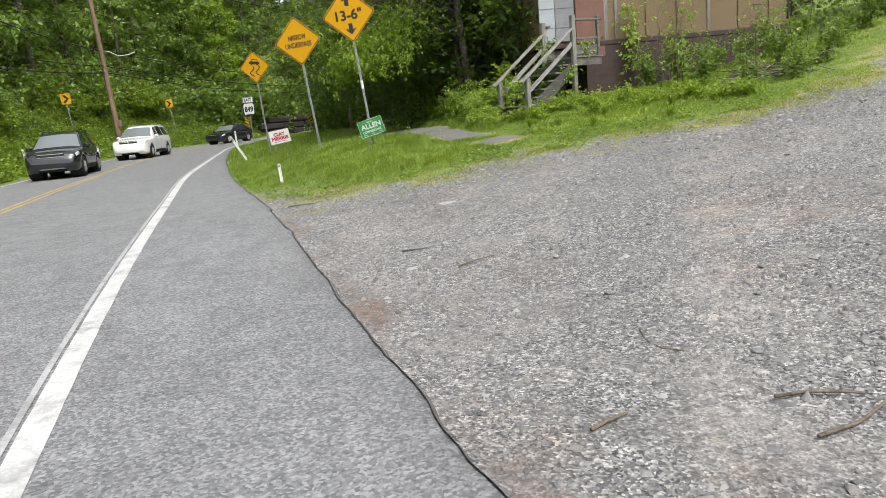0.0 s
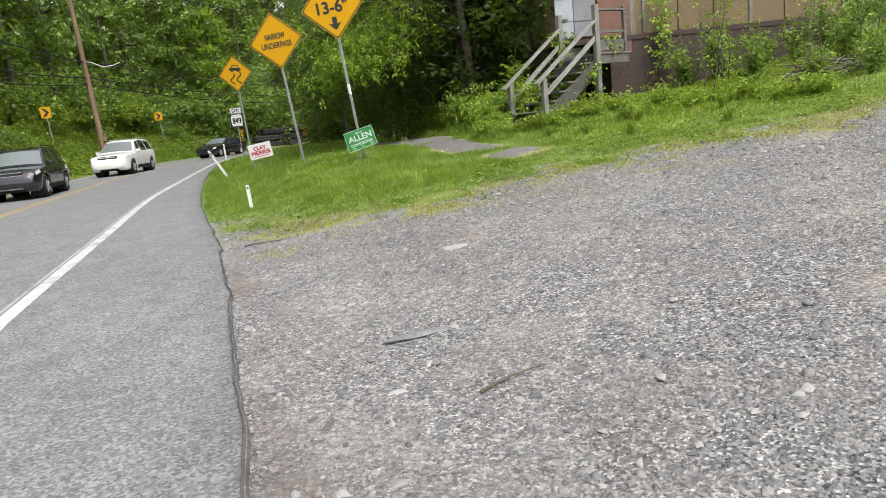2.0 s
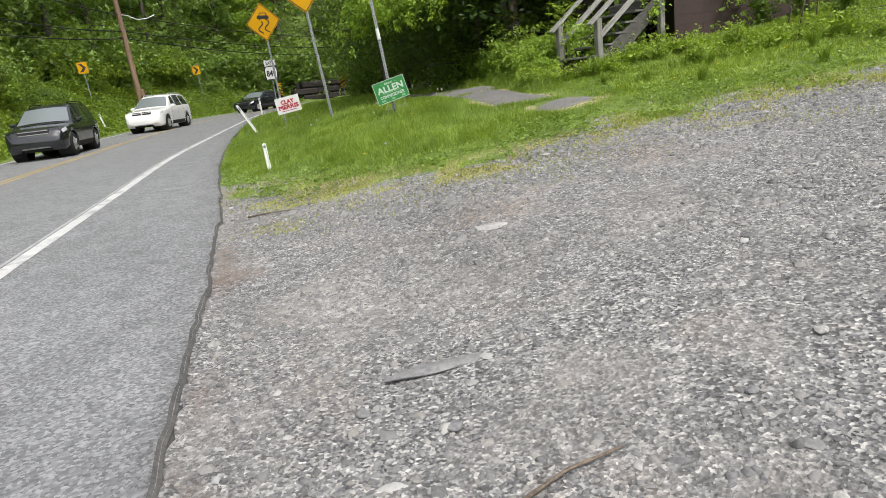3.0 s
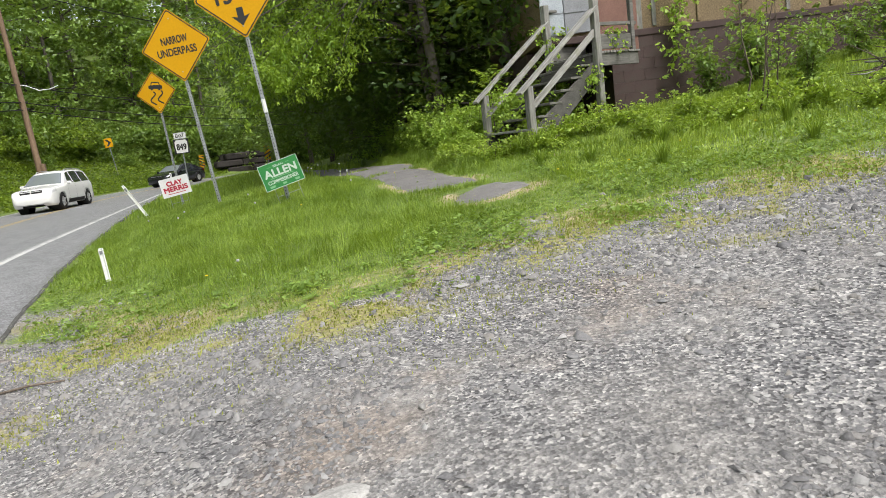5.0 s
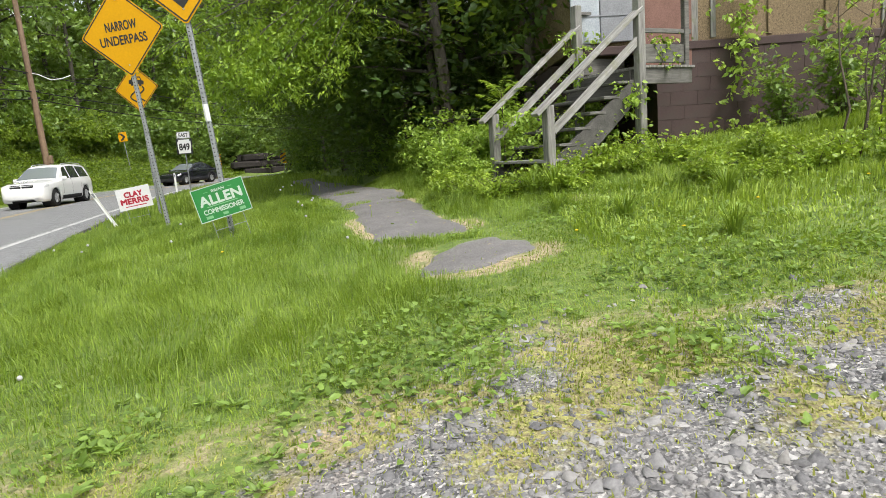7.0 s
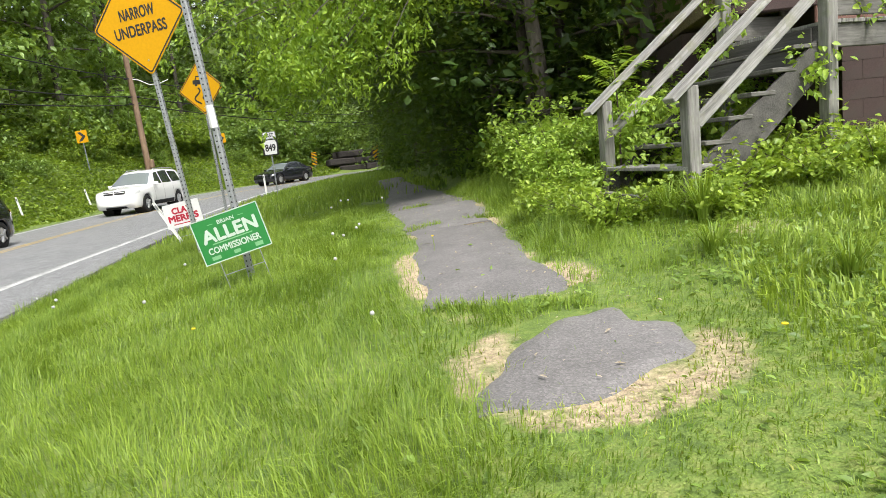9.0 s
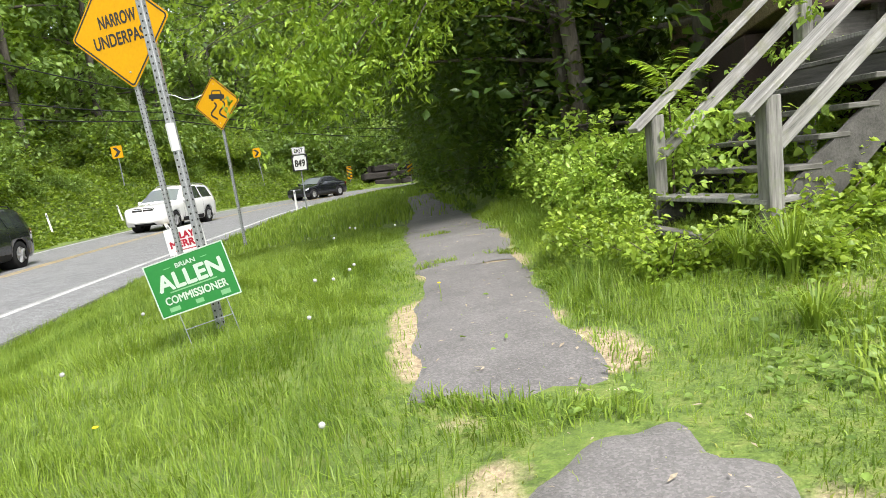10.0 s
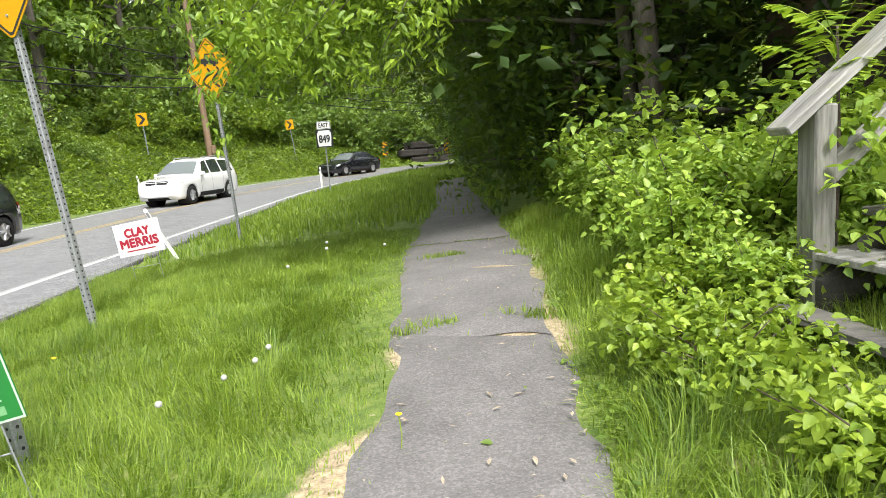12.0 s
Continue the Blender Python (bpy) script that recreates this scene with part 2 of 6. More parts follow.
def mesh_fast(name, verts, faces, mat, smooth=False):
    """A mesh from an array of points and an array of faces that all have as many corners."""
    me = bpy.data.meshes.new(name)
    verts, faces = np.asarray(verts, np.float32), np.asarray(faces, np.int32)
    k = faces.shape[1]
    me.vertices.add(len(verts))
    me.vertices.foreach_set("co", verts.ravel())
    me.loops.add(faces.size)
    me.loops.foreach_set("vertex_index", faces.ravel())
    me.polygons.add(len(faces))
    me.polygons.foreach_set("loop_start", np.arange(0, faces.size, k, dtype=np.int32))
    me.polygons.foreach_set("loop_total", np.full(len(faces), k, np.int32))
    me.materials.append(mat)
    me.update(calc_edges=True)
    me.validate()
    if smooth:
        me.polygons.foreach_set("use_smooth", [True] * len(me.polygons))
    return me


def part(name, me, parent, label="", m=None):
    ob = new(name, me)
    ob.parent = parent
    if m is not None:
        ob.matrix_basis = m
    return tagged(ob, label) if label else ob


def thing(name, at, label, category, group="", kind=""):
    ob = new(name)
    ob.matrix_basis = at if isinstance(at, Matrix) else Matrix.Translation(at)
    return tagged(ob, label, category, group, kind)


def to_mesh(bm, name, mat, smooth=False):
    me = bpy.data.meshes.new(name)
    bm.to_mesh(me)
    bm.free()
    me.materials.append(mat)
    if smooth:
        me.polygons.foreach_set("use_smooth", [True] * len(me.polygons))
    return me


def box(name, size, mat, bevel=0.004, at=(0, 0, 0), jitter=0.0):
    bm = bmesh.new()
    bmesh.ops.create_cube(bm, size=1)
    bmesh.ops.scale(bm, vec=size, verts=bm.verts)
    if jitter:
        for v in bm.verts:
            v.co += Vector([random.uniform(-jitter, jitter) for _ in range(3)])
    bmesh.ops.translate(bm, vec=at, verts=bm.verts)
    if bevel:
        bmesh.ops.bevel(bm, geom=bm.edges[:], offset=min(bevel, min(size) * 0.3), segments=1, affect="EDGES")
    return to_mesh(bm, name, mat)


def beam(name, a, b, width, depth, mat, bevel=0.004, up=(0, 0, 1)):
    """A bar from a to b: its mesh, along x, and its pose."""
    a, b = Vector(a), Vector(b)
    d = b - a
    x = d.normalized()
    y = Vector(up).cross(x).normalized()
    m = Matrix((x, y, x.cross(y))).transposed().to_4x4()
    m.translation = (a + b) / 2
    return box(name, (d.length, width, depth), mat, bevel), m


def tube(points, radii, sides=7):
    """Points and faces of a tube along a line."""
    p = [Vector(q) for q in points]
    verts, faces = [], []
    for i, q in enumerate(p):
        d = (p[min(i + 1, len(p) - 1)] - p[max(i - 1, 0)]).normalized()
        s = d.orthogonal().normalized() if abs(d.z) > 0.95 else Vector((0, 0, 1)).cross(d).normalized()
        if abs(d.z) > 0.95:
            s = Vector((1, 0, 0)) - d * d.x
            s.normalize()
        t = d.cross(s)
        for k in range(sides):
            a = 2 * math.pi * k / sides
            verts.append(q + radii[i] * (math.cos(a) * s + math.sin(a) * t))
    for i in range(len(p) - 1):
        for k in range(sides):
            faces.append((i * sides + k, i * sides + (k + 1) % sides, (i + 1) * sides + (k + 1) % sides, (i + 1) * sides + k))
    faces.append(tuple(range(sides))[::-1])
    faces.append(tuple((len(p) - 1) * sides + k for k in range(sides)))
    return verts, faces


def joined(pieces):
    verts, faces = [], []
    for v, f in pieces:
        o = len(verts)
        verts += list(v)
        faces += [tuple(i + o for i in q) for q in f]
    return verts, faces


def lettering(name, text, height, width, mat, depth=0.002, heavy=0.0):
    """Words as a mesh, of that cap height and overall width, centred, in the xz plane facing -y; heavy thickens the strokes."""
    cu = bpy.data.curves.new(name, "FONT")
    cu.body, cu.size, cu.extrude, cu.align_x, cu.align_y = text, 1.0, 0.0, "CENTER", "CENTER"
    ob = bpy.data.objects.new(name, cu)
    scene.collection.objects.link(ob)
    bpy.context.view_layer.update()
    me = bpy.data.meshes.new_from_object(ob)
    bpy.data.objects.remove(ob)
    co = np.array([v.co for v in me.vertices])
    polys = [tuple(p.vertices) for p in me.polygons]
    lo, hi = co.min(0), co.max(0)
    c = (lo + hi) / 2
    x, z = (co[:, 0] - c[0]) * width / (hi[0] - lo[0]), (co[:, 1] - c[1]) * height / (hi[1] - lo[1])
    verts, faces = [], []
    for k, (sx, sz) in enumerate(((0, 0), (-1, 0.5), (1, -0.5), (-0.5, -1), (0.5, 1)) if heavy else ((0, 0),)):
        o = len(verts)
        verts += [(p + sx * heavy, -depth - 0.00015 * k, q + sz * heavy) for p, q in zip(x, z)]
        faces += [tuple(i + o for i in f) for f in polys]
    return mesh_of(name, verts, faces, mat)


def plate(name, outline, thick, mat, y=0.0):
    """A flat plate with that outline in xz, its front at y, its back behind."""
    n = len(outline)
    verts = [(x, y, z) for x, z in outline] + [(x, y + thick, z) for x, z in outline]
    faces = [tuple(range(n)), tuple(range(2 * n - 1, n - 1, -1))] + [(i, i + n, (i + 1) % n + n, (i + 1) % n) for i in range(n)]
    me = mesh_of(name, verts, faces, mat)
    bm = bmesh.new()
    bm.from_mesh(me)
    bmesh.ops.recalc_face_normals(bm, faces=bm.faces)
    bm.to_mesh(me)
    bm.free()
    return me


def rounded(w, h, r, diamond=False, seg=5):
    pts = []
    for cx, cz, a0 in ((w / 2 - r, h / 2 - r, 0), (-w / 2 + r, h / 2 - r, 90), (-w / 2 + r, -h / 2 + r, 180), (w / 2 - r, -h / 2 + r, 270)):
        for k in range(seg + 1):
            a = radians(a0 + 90 * k / seg)
            pts.append((cx + r * math.cos(a), cz + r * math.sin(a)))
    if diamond:
        c = math.sqrt(0.5)
        pts = [((x - z) * c, (x + z) * c) for x, z in pts]
    return pts


def ring(name, outer, inner, mat, y):
    n = len(outer)
    verts = [(x, y, z) for x, z in outer] + [(x, y, z) for x, z in inner]
    return mesh_of(name, verts, [(i, (i + 1) % n, (i + 1) % n + n, i + n) for i in range(n)][::1], mat)


# ---- terrain ----
# edges of the road, as smooth lines through a few corners
RIGHT_EDGE = [(13.0, -32), (6.0, -13.5), (0.1, 2.1), (-1.3, 6.1), (-3.2, 11.4), (-5.3, 16.6), (-8.2, 25.0), (-10.1, 31.2), (-12.2, 38.5), (-13.3, 45.0), (-13.2, 50.0), (-11.5, 55.5), (-8.0, 60.0), (0.0, 67.0), (14.0, 78.0)]
LEFT_EDGE = [(3.0, -36), (-4.0, -17.5), (-9.3, -2.0), (-12.2, 10.0), (-14.6, 19.5), (-17.5, 30.0), (-19.6, 37.6), (-21.2, 45.0), (-21.4, 52.0), (-19.8, 59.0), (-15.0, 66.0), (-7.0, 73.0), (7.0, 84.0)]


def smooth_line(points, n=6):
    p = np.array(points, float)
    p = np.vstack([2 * p[0] - p[1], p, 2 * p[-1] - p[-2]])
    out = []
    for i in range(1, len(p) - 2):
        a, b, c, d = p[i - 1:i + 3]
        for k in range(n):
            t = k / n
            out.append(0.5 * (2 * b + (c - a) * t + (2 * a - 5 * b + 4 * c - d) * t ** 2 + (3 * b - a - 3 * c + d) * t ** 3))
    return np.array(out + [p[-2]])


def offset(x, y, line):
    """Distance to a line, positive to the right of its way."""
    x, y = np.asarray(x, float), np.asarray(y, float)
    best, sign = np.full(x.shape, 1e9), np.zeros(x.shape)
    pairs = list(zip(line[:-1], line[1:]))
    if x.size > 2000:
        # only the stretch of the line that lies near the points
        lo, hi = (x.min() - 9, y.min() - 9), (x.max() + 9, y.max() + 9)
        pairs = [(a, b) for a, b in pairs if min(a[0], b[0]) < hi[0] and max(a[0], b[0]) > lo[0] and min(a[1], b[1]) < hi[1] and max(a[1], b[1]) > lo[1]] or pairs
    for (ax, ay), (bx, by) in pairs:
        dx, dy = bx - ax, by - ay
        t = np.clip(((x - ax) * dx + (y - ay) * dy) / (dx * dx + dy * dy), 0, 1)
        d = np.hypot(x - ax - t * dx, y - ay - t * dy)
        near = d < best
        best = np.where(near, d, best)
        sign = np.where(near, np.sign((x - ax) * dy - (y - ay) * dx), sign)
    return best * np.where(sign == 0, 1, sign)


RIGHT, LEFT = smooth_line(RIGHT_EDGE), smooth_line(LEFT_EDGE)


def step01(v, lo, hi):
    t = np.clip((v - lo) / (hi - lo), 0, 1)
    return t * t * (3 - 2 * t)


def road_z(y):
    return 0.2 + 0.009 * (np.clip(y, -40, 90) - 3)


def height(x, y):
    x, y = np.asarray(x, float), np.asarray(y, float)
    dr, dl = offset(x, y, RIGHT), -offset(x, y, LEFT)
    road = road_z(y)
    ye = np.where(y > 20, 20 + (y - 20) * 0.25, y)
    ye = np.where(ye < 0, ye * 0.3, ye)
    xe = np.clip(x, -8, 16)
    side = -0.13 + 0.09 * xe + 0.062 * ye + 0.008 * np.clip(x - 3, 0, 14) ** 2
    side = side + 0.14 * np.exp(-((x + 2.8) ** 2 + (y - 17.5) ** 2) / 12)
    side = side + 0.2 * step01(x - 0.25 * (17 - y), 0.9, 2.4) * step01(y, 15.5, 18)
    side = np.maximum(side, road - 0.05)
    side = side - 0.05 * step01(0.6 - dr, 0, 0.6)
    right = road - 0.035 * step01(dr, -0.02, 0.12) + step01(dr, 0, 2.2) * (side - road)
    bank = road + 0.15 * step01(dl, 0.2, 1.2) + 1.9 * step01(dl, 0.8, 4.5) + 0.33 * np.clip(dl - 3.5, 0, 45)
    h = np.where(dl > 0, bank, np.where(dr > 0, right, road))
    # railway embankment ahead
    h = h + step01(y, 64, 74) * 4.5 * np.where((dr > 3) | (dl > 3), 1, 0) * step01(np.maximum(dr, dl), 3, 7)
    return h


DRIVE_EDGE = smooth_line([(-4.3, 13.75), (-2.6, 12.0), (-1.1, 11.1), (0.2, 11.15), (1.1, 11.8), (2.3, 12.1), (3.4, 12.05), (4.9, 11.65), (6.3, 12.1), (7.8, 13.2), (10.0, 15.6), (18.0, 24.0), (40.0, 44.0)])
PATH_LEFT = smooth_line([(0.15, 15.45), (-0.2, 16.8), (-0.55, 18.2), (-1.1, 19.8), (-1.95, 22.6), (-3.3, 28.0), (-4.9, 33.0), (-6.8, 40.0)])
PATH_RIGHT = smooth_line([(1.1, 15.2), (0.75, 16.6), (0.35, 18.3), (-0.1, 20.2), (-0.6, 22.0), (-1.9, 26.5), (-3.6, 32.0), (-5.6, 39.5)])
OLD_SLAB = [(0.62, 13.75), (0.7, 14.3), (1.02, 14.9), (1.3, 14.95), (1.58, 14.45), (1.5, 14.05), (1.15, 13.8)]


def axis(lo, hi, fine_lo, fine_hi, fine, grow):
    a = list(np.arange(fine_lo, fine_hi, fine))
    s, v = fine, a[-1]
    while v < hi:
        s *= grow
        v += s
        a.append(v)
    s, v = fine, a[0]
    while v > lo:
        s *= grow
        v -= s
        a.insert(0, v)
    return np.array(a)


def rough_noise(x, y, scale, seed=0):
    """Smooth value noise on arrays."""
    r = np.random.RandomState(seed).rand(64, 64)
    u, v = np.asarray(x) * scale + 17.3, np.asarray(y) * scale + 9.1
    i, j = np.floor(u).astype(int), np.floor(v).astype(int)
    f, g = u - i, v - j
    f, g = f * f * (3 - 2 * f), g * g * (3 - 2 * g)
    a, b, c, d = r[i % 64, j % 64], r[(i + 1) % 64, j % 64], r[i % 64, (j + 1) % 64], r[(i + 1) % 64, (j + 1) % 64]
    return (a * (1 - f) + b * f) * (1 - g) + (c * (1 - f) + d * f) * g


def zone(x, y):
    """How much of a place is gravel, bare earth, straw; and how much of it is grown with grass."""
    dr = offset(x, y, RIGHT)
    dd = offset(x, y, DRIVE_EDGE)
    wob = (rough_noise(x, y, 1.3, 3) - 0.5) * 0.7
    gravel = step01(dd + wob * 1.4, -0.7, 0.9) * step01(dr, -0.9, -0.4)
    gravel = np.where(y > 40, 0, gravel)
    earth = step01(0.45 + wob * 0.8 - dr, 0, 0.5) * step01(dr, -0.1, 0.1) * step01(13.2 - y, 0, 0.8) * (0.45 + 0.4 * rough_noise(x, y, 2.1, 75))
    pl, pr = offset(x, y, PATH_LEFT), offset(x, y, PATH_RIGHT)
    on = (y > 15.2) & (y < 39)
    near = np.maximum(-pl, pr)
    cx, cy = 1.1, 14.35
    slab = np.hypot((x - cx) / 0.62, (y - cy) / 0.72)
    straw = np.where(on, 0.85 * step01(0.22 + wob * 0.9 - near, 0, 0.35) * step01(24 - y, 0, 5), 0)
    straw = np.maximum(straw, step01(1.12 + wob * 1.2 - slab, 0, 0.3) * 0.62)
    straw = np.maximum(straw, 0.55 * np.exp(-(((x - 0.55) / 0.5) ** 2 + ((y - 15.15) / 0.3) ** 2)))
    straw = np.maximum(straw, 0.7 * np.exp(-(((x - 2.6) / 0.9) ** 2 + ((y - 16.2) / 0.3) ** 2)))
    straw = np.maximum(straw, 0.65 * np.exp(-(((x - 1.2) / 0.35) ** 2 + ((y - 17.05) / 0.22) ** 2)))
    straw = np.maximum(straw, 0.5 * np.exp(-((dd + 0.25) / 0.55) ** 2) * (y < 16) * (x > -3.4))
    straw = straw * step01(rough_noise(x, y, 1.9, 71) + 0.25 * (x < 0.6), 0.25, 0.6)
    bare = np.where(on, step01(0.12 - near, 0, 0.2), 0)
    bare = np.maximum(bare, step01(0.92 - slab, 0, 0.1))
    grown = (1 - gravel) * (1 - 0.96 * bare) * (1 - 0.8 * straw) * (1 - 0.9 * earth) * step01(dr, -0.02, 0.25)
    moss = np.exp(-((dd - 0.25) / 0.7) ** 2) + 0.55 * np.exp(-((dd - 1.3) / 0.9) ** 2) * step01(rough_noise(x, y, 1.2, 74), 0.6, 0.75)
    moss = moss * step01(rough_noise(x, y, 1.1, 72) * 0.5 + rough_noise(x, y, 3.0, 73) * 0.5, 0.28, 0.56) * step01(x, -4.2, -3.2)
    return gravel, earth, straw, grown, moss


def flat_ground(x, y):
    h = height(x, y)
    inside = (offset(x, y, RIGHT) < -0.06) & (offset(x, y, LEFT) > 0.06)
    h = h - 0.018 * step01(0.17 - offset(x, y, RIGHT), 0, 0.13) * (offset(x, y, LEFT) > -1)
    return np.where(inside, h - 0.06, h + 0.012 * (rough_noise(x, y, 4, 5) - 0.5) + 0.05 * (rough_noise(x, y, 0.8, 6) - 0.5) * step01(offset(x, y, RIGHT), 0.3, 2))


def build_ground():
    xs = axis(-900, 900, -6.5, 6.0, 0.09, 1.09)
    ys = axis(-900, 1200, 0.5, 22.0, 0.1, 1.08)
    gx, gy = np.meshgrid(xs, ys)
    z = flat_ground(gx, gy)
    far = np.hypot(gx, gy - 20)
    z = np.where(far > 120, z * 0.999, z)
    v = np.stack([gx.ravel(), gy.ravel(), z.ravel()], 1)
    nx, ny = len(xs), len(ys)
    i = (np.arange(ny - 1)[:, None] * nx + np.arange(nx - 1)[None, :]).ravel()
    me = mesh_fast("ground", v, np.stack([i, i + 1, i + nx + 1, i + nx], 1), GROUND, True)
    gravel, earth, straw, grown, moss = zone(gx, gy)
    for name, values in (("gravel", gravel), ("earth", earth), ("straw", straw), ("moss", moss)):
        a = me.attributes.new(name, "FLOAT", "POINT")
        a.data.foreach_set("value", values.ravel().astype(np.float32))
    tagged(new("ground", me), "grey gravel drive meeting rough green verge and wooded bank", "ground", kind="structure")


def even(line, n):
    d = np.concatenate([[0], np.cumsum(np.hypot(*np.diff(line, axis=0).T))])
    s = np.linspace(0, d[-1], n)
    return np.stack([np.interp(s, d, line[:, 0]), np.interp(s, d, line[:, 1])], 1)


def build_road():
    n, k = 900, 14
    r, l = even(RIGHT, n), even(LEFT, n)
    rs = np.random.RandomState(2)
    side = np.gradient(r, axis=0)
    side = np.stack([side[:, 1], -side[:, 0]], 1) / np.hypot(*side.T)[:, None]
    ragged = 0.05 * (rough_noise(r[:, 0], r[:, 1], 1.6, 8) - 0.5) + 0.02 * (rs.rand(n) - 0.5)
    r = r + side * ragged[:, None]
    verts, faces = [], []
    for i in range(n):
        for j in range(k + 1):
            p = r[i] + (l[i] - r[i]) * j / k
            verts.append((p[0], p[1], float(road_z(p[1])) + (0.004 if 0 < j < k else -0.006)))
        e = r[i] + side[i] * 0.02
        verts.append((e[0], e[1], float(road_z(e[1])) - 0.07))
    w = k + 2
    for i in range(n - 1):
        for j in range(k):
            faces.append((i * w + j, (i + 1) * w + j, (i + 1) * w + j + 1, i * w + j + 1))
        faces.append((i * w + k + 1, (i + 1) * w + k + 1, (i + 1) * w, i * w))
    me = mesh_of("road", verts, faces, ASPHALT, True)
    me.materials.append(TAR)
    for p in me.polygons:
        if p.index % (k + 1) == k:
            p.material_index = 1
    tagged(new("road", me), "two-lane weathered grey asphalt road with crumbling edge", "road", kind="structure")
    # black tar seam along the broken edge
    v, f = [], []
    wob = rough_noise(r[:, 0], r[:, 1], 5, 12)
    for i in range(n):
        a, b = r[i] - side[i] * (0.002 + 0.022 * wob[i]), r[i] + side[i] * 0.012
        v += [(a[0], a[1], float(road_z(a[1])) + 0.0065), (b[0], b[1], float(road_z(b[1])) - 0.02)]
    f = [(2 * i, 2 * i + 2, 2 * i + 3, 2 * i + 1) for i in range(n - 1)]
    tagged(new("road_edge", mesh_of("road_edge", v, f, TAR, True)), "dark broken tar edge of the road", "road edge", kind="structure")


def stripe(name, line, width, mat, label):
    p = even(line, 500)
    t = np.gradient(p, axis=0)
    s = np.stack([t[:, 1], -t[:, 0]], 1) / np.hypot(*t.T)[:, None]
    w = width * (0.5 + 0.06 * (rough_noise(p[:, 0], p[:, 1], 7, 4) - 0.5))
    a, b = p - s * w[:, None], p + s * w[:, None]
    v = []
    for q, r in zip(a, b):
        v += [(q[0], q[1], float(road_z(q[1])) + 0.009), (r[0], r[1], float(road_z(r[1])) + 0.009)]
    me = mesh_of(name, v, [(2 * i, 2 * i + 1, 2 * i + 3, 2 * i + 2) for i in range(len(p) - 1)], mat)
    tagged(new(name, me), label, "road marking", kind="structure")


WHITE = smooth_line([(9.4, -28.0), (3.0, -10.6), (-0.95, 0.0), (-3.09, 5.8), (-5.47, 12.9), (-7.58, 19.4), (-9.65, 27.1), (-11.6, 34.6), (-13.2, 41.0), (-13.95, 46.0), (-13.7, 50.6), (-12.1, 55.8), (-8.6, 60.6), (-0.6, 67.6)])
YELLOW = smooth_line([(5.6, -29.0), (-0.6, -12.4), (-4.6, -0.6), (-6.9, 6.2), (-9.3, 13.7), (-11.1, 19.2), (-12.9, 25.2), (-14.3, 29.9), (-16.4, 38.0), (-17.4, 45.0), (-17.3, 51.0), (-15.8, 57.2), (-11.6, 63.2), (-4.0, 70.0)])


def shifted(line, d):
    t = np.gradient(line, axis=0)
    return line + d * np.stack([t[:, 1], -t[:, 0]], 1) / np.hypot(*t.T)[:, None]


def build_path():
    n, k = 200, 8
    l, r = even(PATH_LEFT, n), even(PATH_RIGHT, n)
    def laid(verts):
        """Lays flat points on the ground: x, y and the height over it."""
        v = np.array(verts)
        v[:, 2] += flat_ground(v[:, 0], v[:, 1]) + 0.02
        return v

    path = tagged(new("footpath"), "cracked old asphalt footpath between grass verges", "footpath", kind="structure")
    cuts = [0, 25, 38, 54, 80, 112, 150, n - 1]
    for c in range(len(cuts) - 1):
        lo, hi = cuts[c], cuts[c + 1]
        verts, faces = [], []
        for i in range(lo, hi + 1):
            wl, wr = (rough_noise(l[i][0], l[i][1], 3.1, 21) - 0.5) * 0.12, (rough_noise(r[i][0], r[i][1], 2.7, 22) - 0.5) * 0.11
            for j in range(k + 1):
                p = l[i] + wl + (r[i] + wr - l[i] - wl) * j / k
                skew = 0.0
                if i == lo and c:
                    skew = 0.02
                d = np.array([0.25, -0.97]) * ((rough_noise(p[0] * 3, c * 5.0, 1.5, 30) - 0.5) * 0.14 - 0.14 * (j / k - 0.5))
                p = p + d * (1 if c or i > lo else 1.6)
                edge = -0.02 if j in (0, k) or i in (lo, hi) else 0.0
                verts.append((p[0], p[1] + skew, edge + 0.008 * (c % 2)))
        w = k + 1
        for i in range(hi - lo):
            faces += [(i * w + j, i * w + j + 1, (i + 1) * w + j + 1, (i + 1) * w + j) for j in range(k)]
        part("slab", mesh_of("slab", laid(verts), faces, OLD_ASPHALT, True), path)
    outline = smooth_line(OLD_SLAB + OLD_SLAB[:1], 8)[:-1]
    c = outline.mean(0)
    verts, faces = [(c[0], c[1], 0.0)], []
    m = len(outline)
    for q in range(1, 6):
        for p in outline:
            s = 1 + 0.34 * (rough_noise(p[0], p[1], 5, 33) - 0.5) * q / 5
            v = c + (p - c) * q / 5 * s
            verts.append((v[0], v[1], -0.03 if q == 5 else 0.0))
    faces += [(0, 1 + i, 1 + (i + 1) % m) for i in range(m)]
    for q in range(4):
        faces += [(1 + q * m + i, 1 + (q + 1) * m + i, 1 + (q + 1) * m + (i + 1) % m, 1 + q * m + (i + 1) % m) for i in range(m)]
    part("slab", mesh_of("slab", laid(verts), faces, OLD_ASPHALT, True), path)


build_ground()
build_road()
stripe("white_edge_line", WHITE, 0.145, WHITE_LINE, "worn white edge line painted on the road")
stripe("old_edge_line", shifted(WHITE, -0.115), 0.04, OLD_LINE, "thin faded white line beside the edge line")
stripe("yellow_centre_line", shifted(YELLOW, 0.1), 0.11, YELLOW_LINE, "faded yellow centre line painted on the road")
stripe("yellow_centre_line", shifted(YELLOW, -0.1), 0.11, YELLOW_LINE, "faded yellow centre line painted on the road")
stripe("white_edge_line", shifted(LEFT, 0.35), 0.12, WHITE_LINE, "faint white line along the far road edge")
build_path()


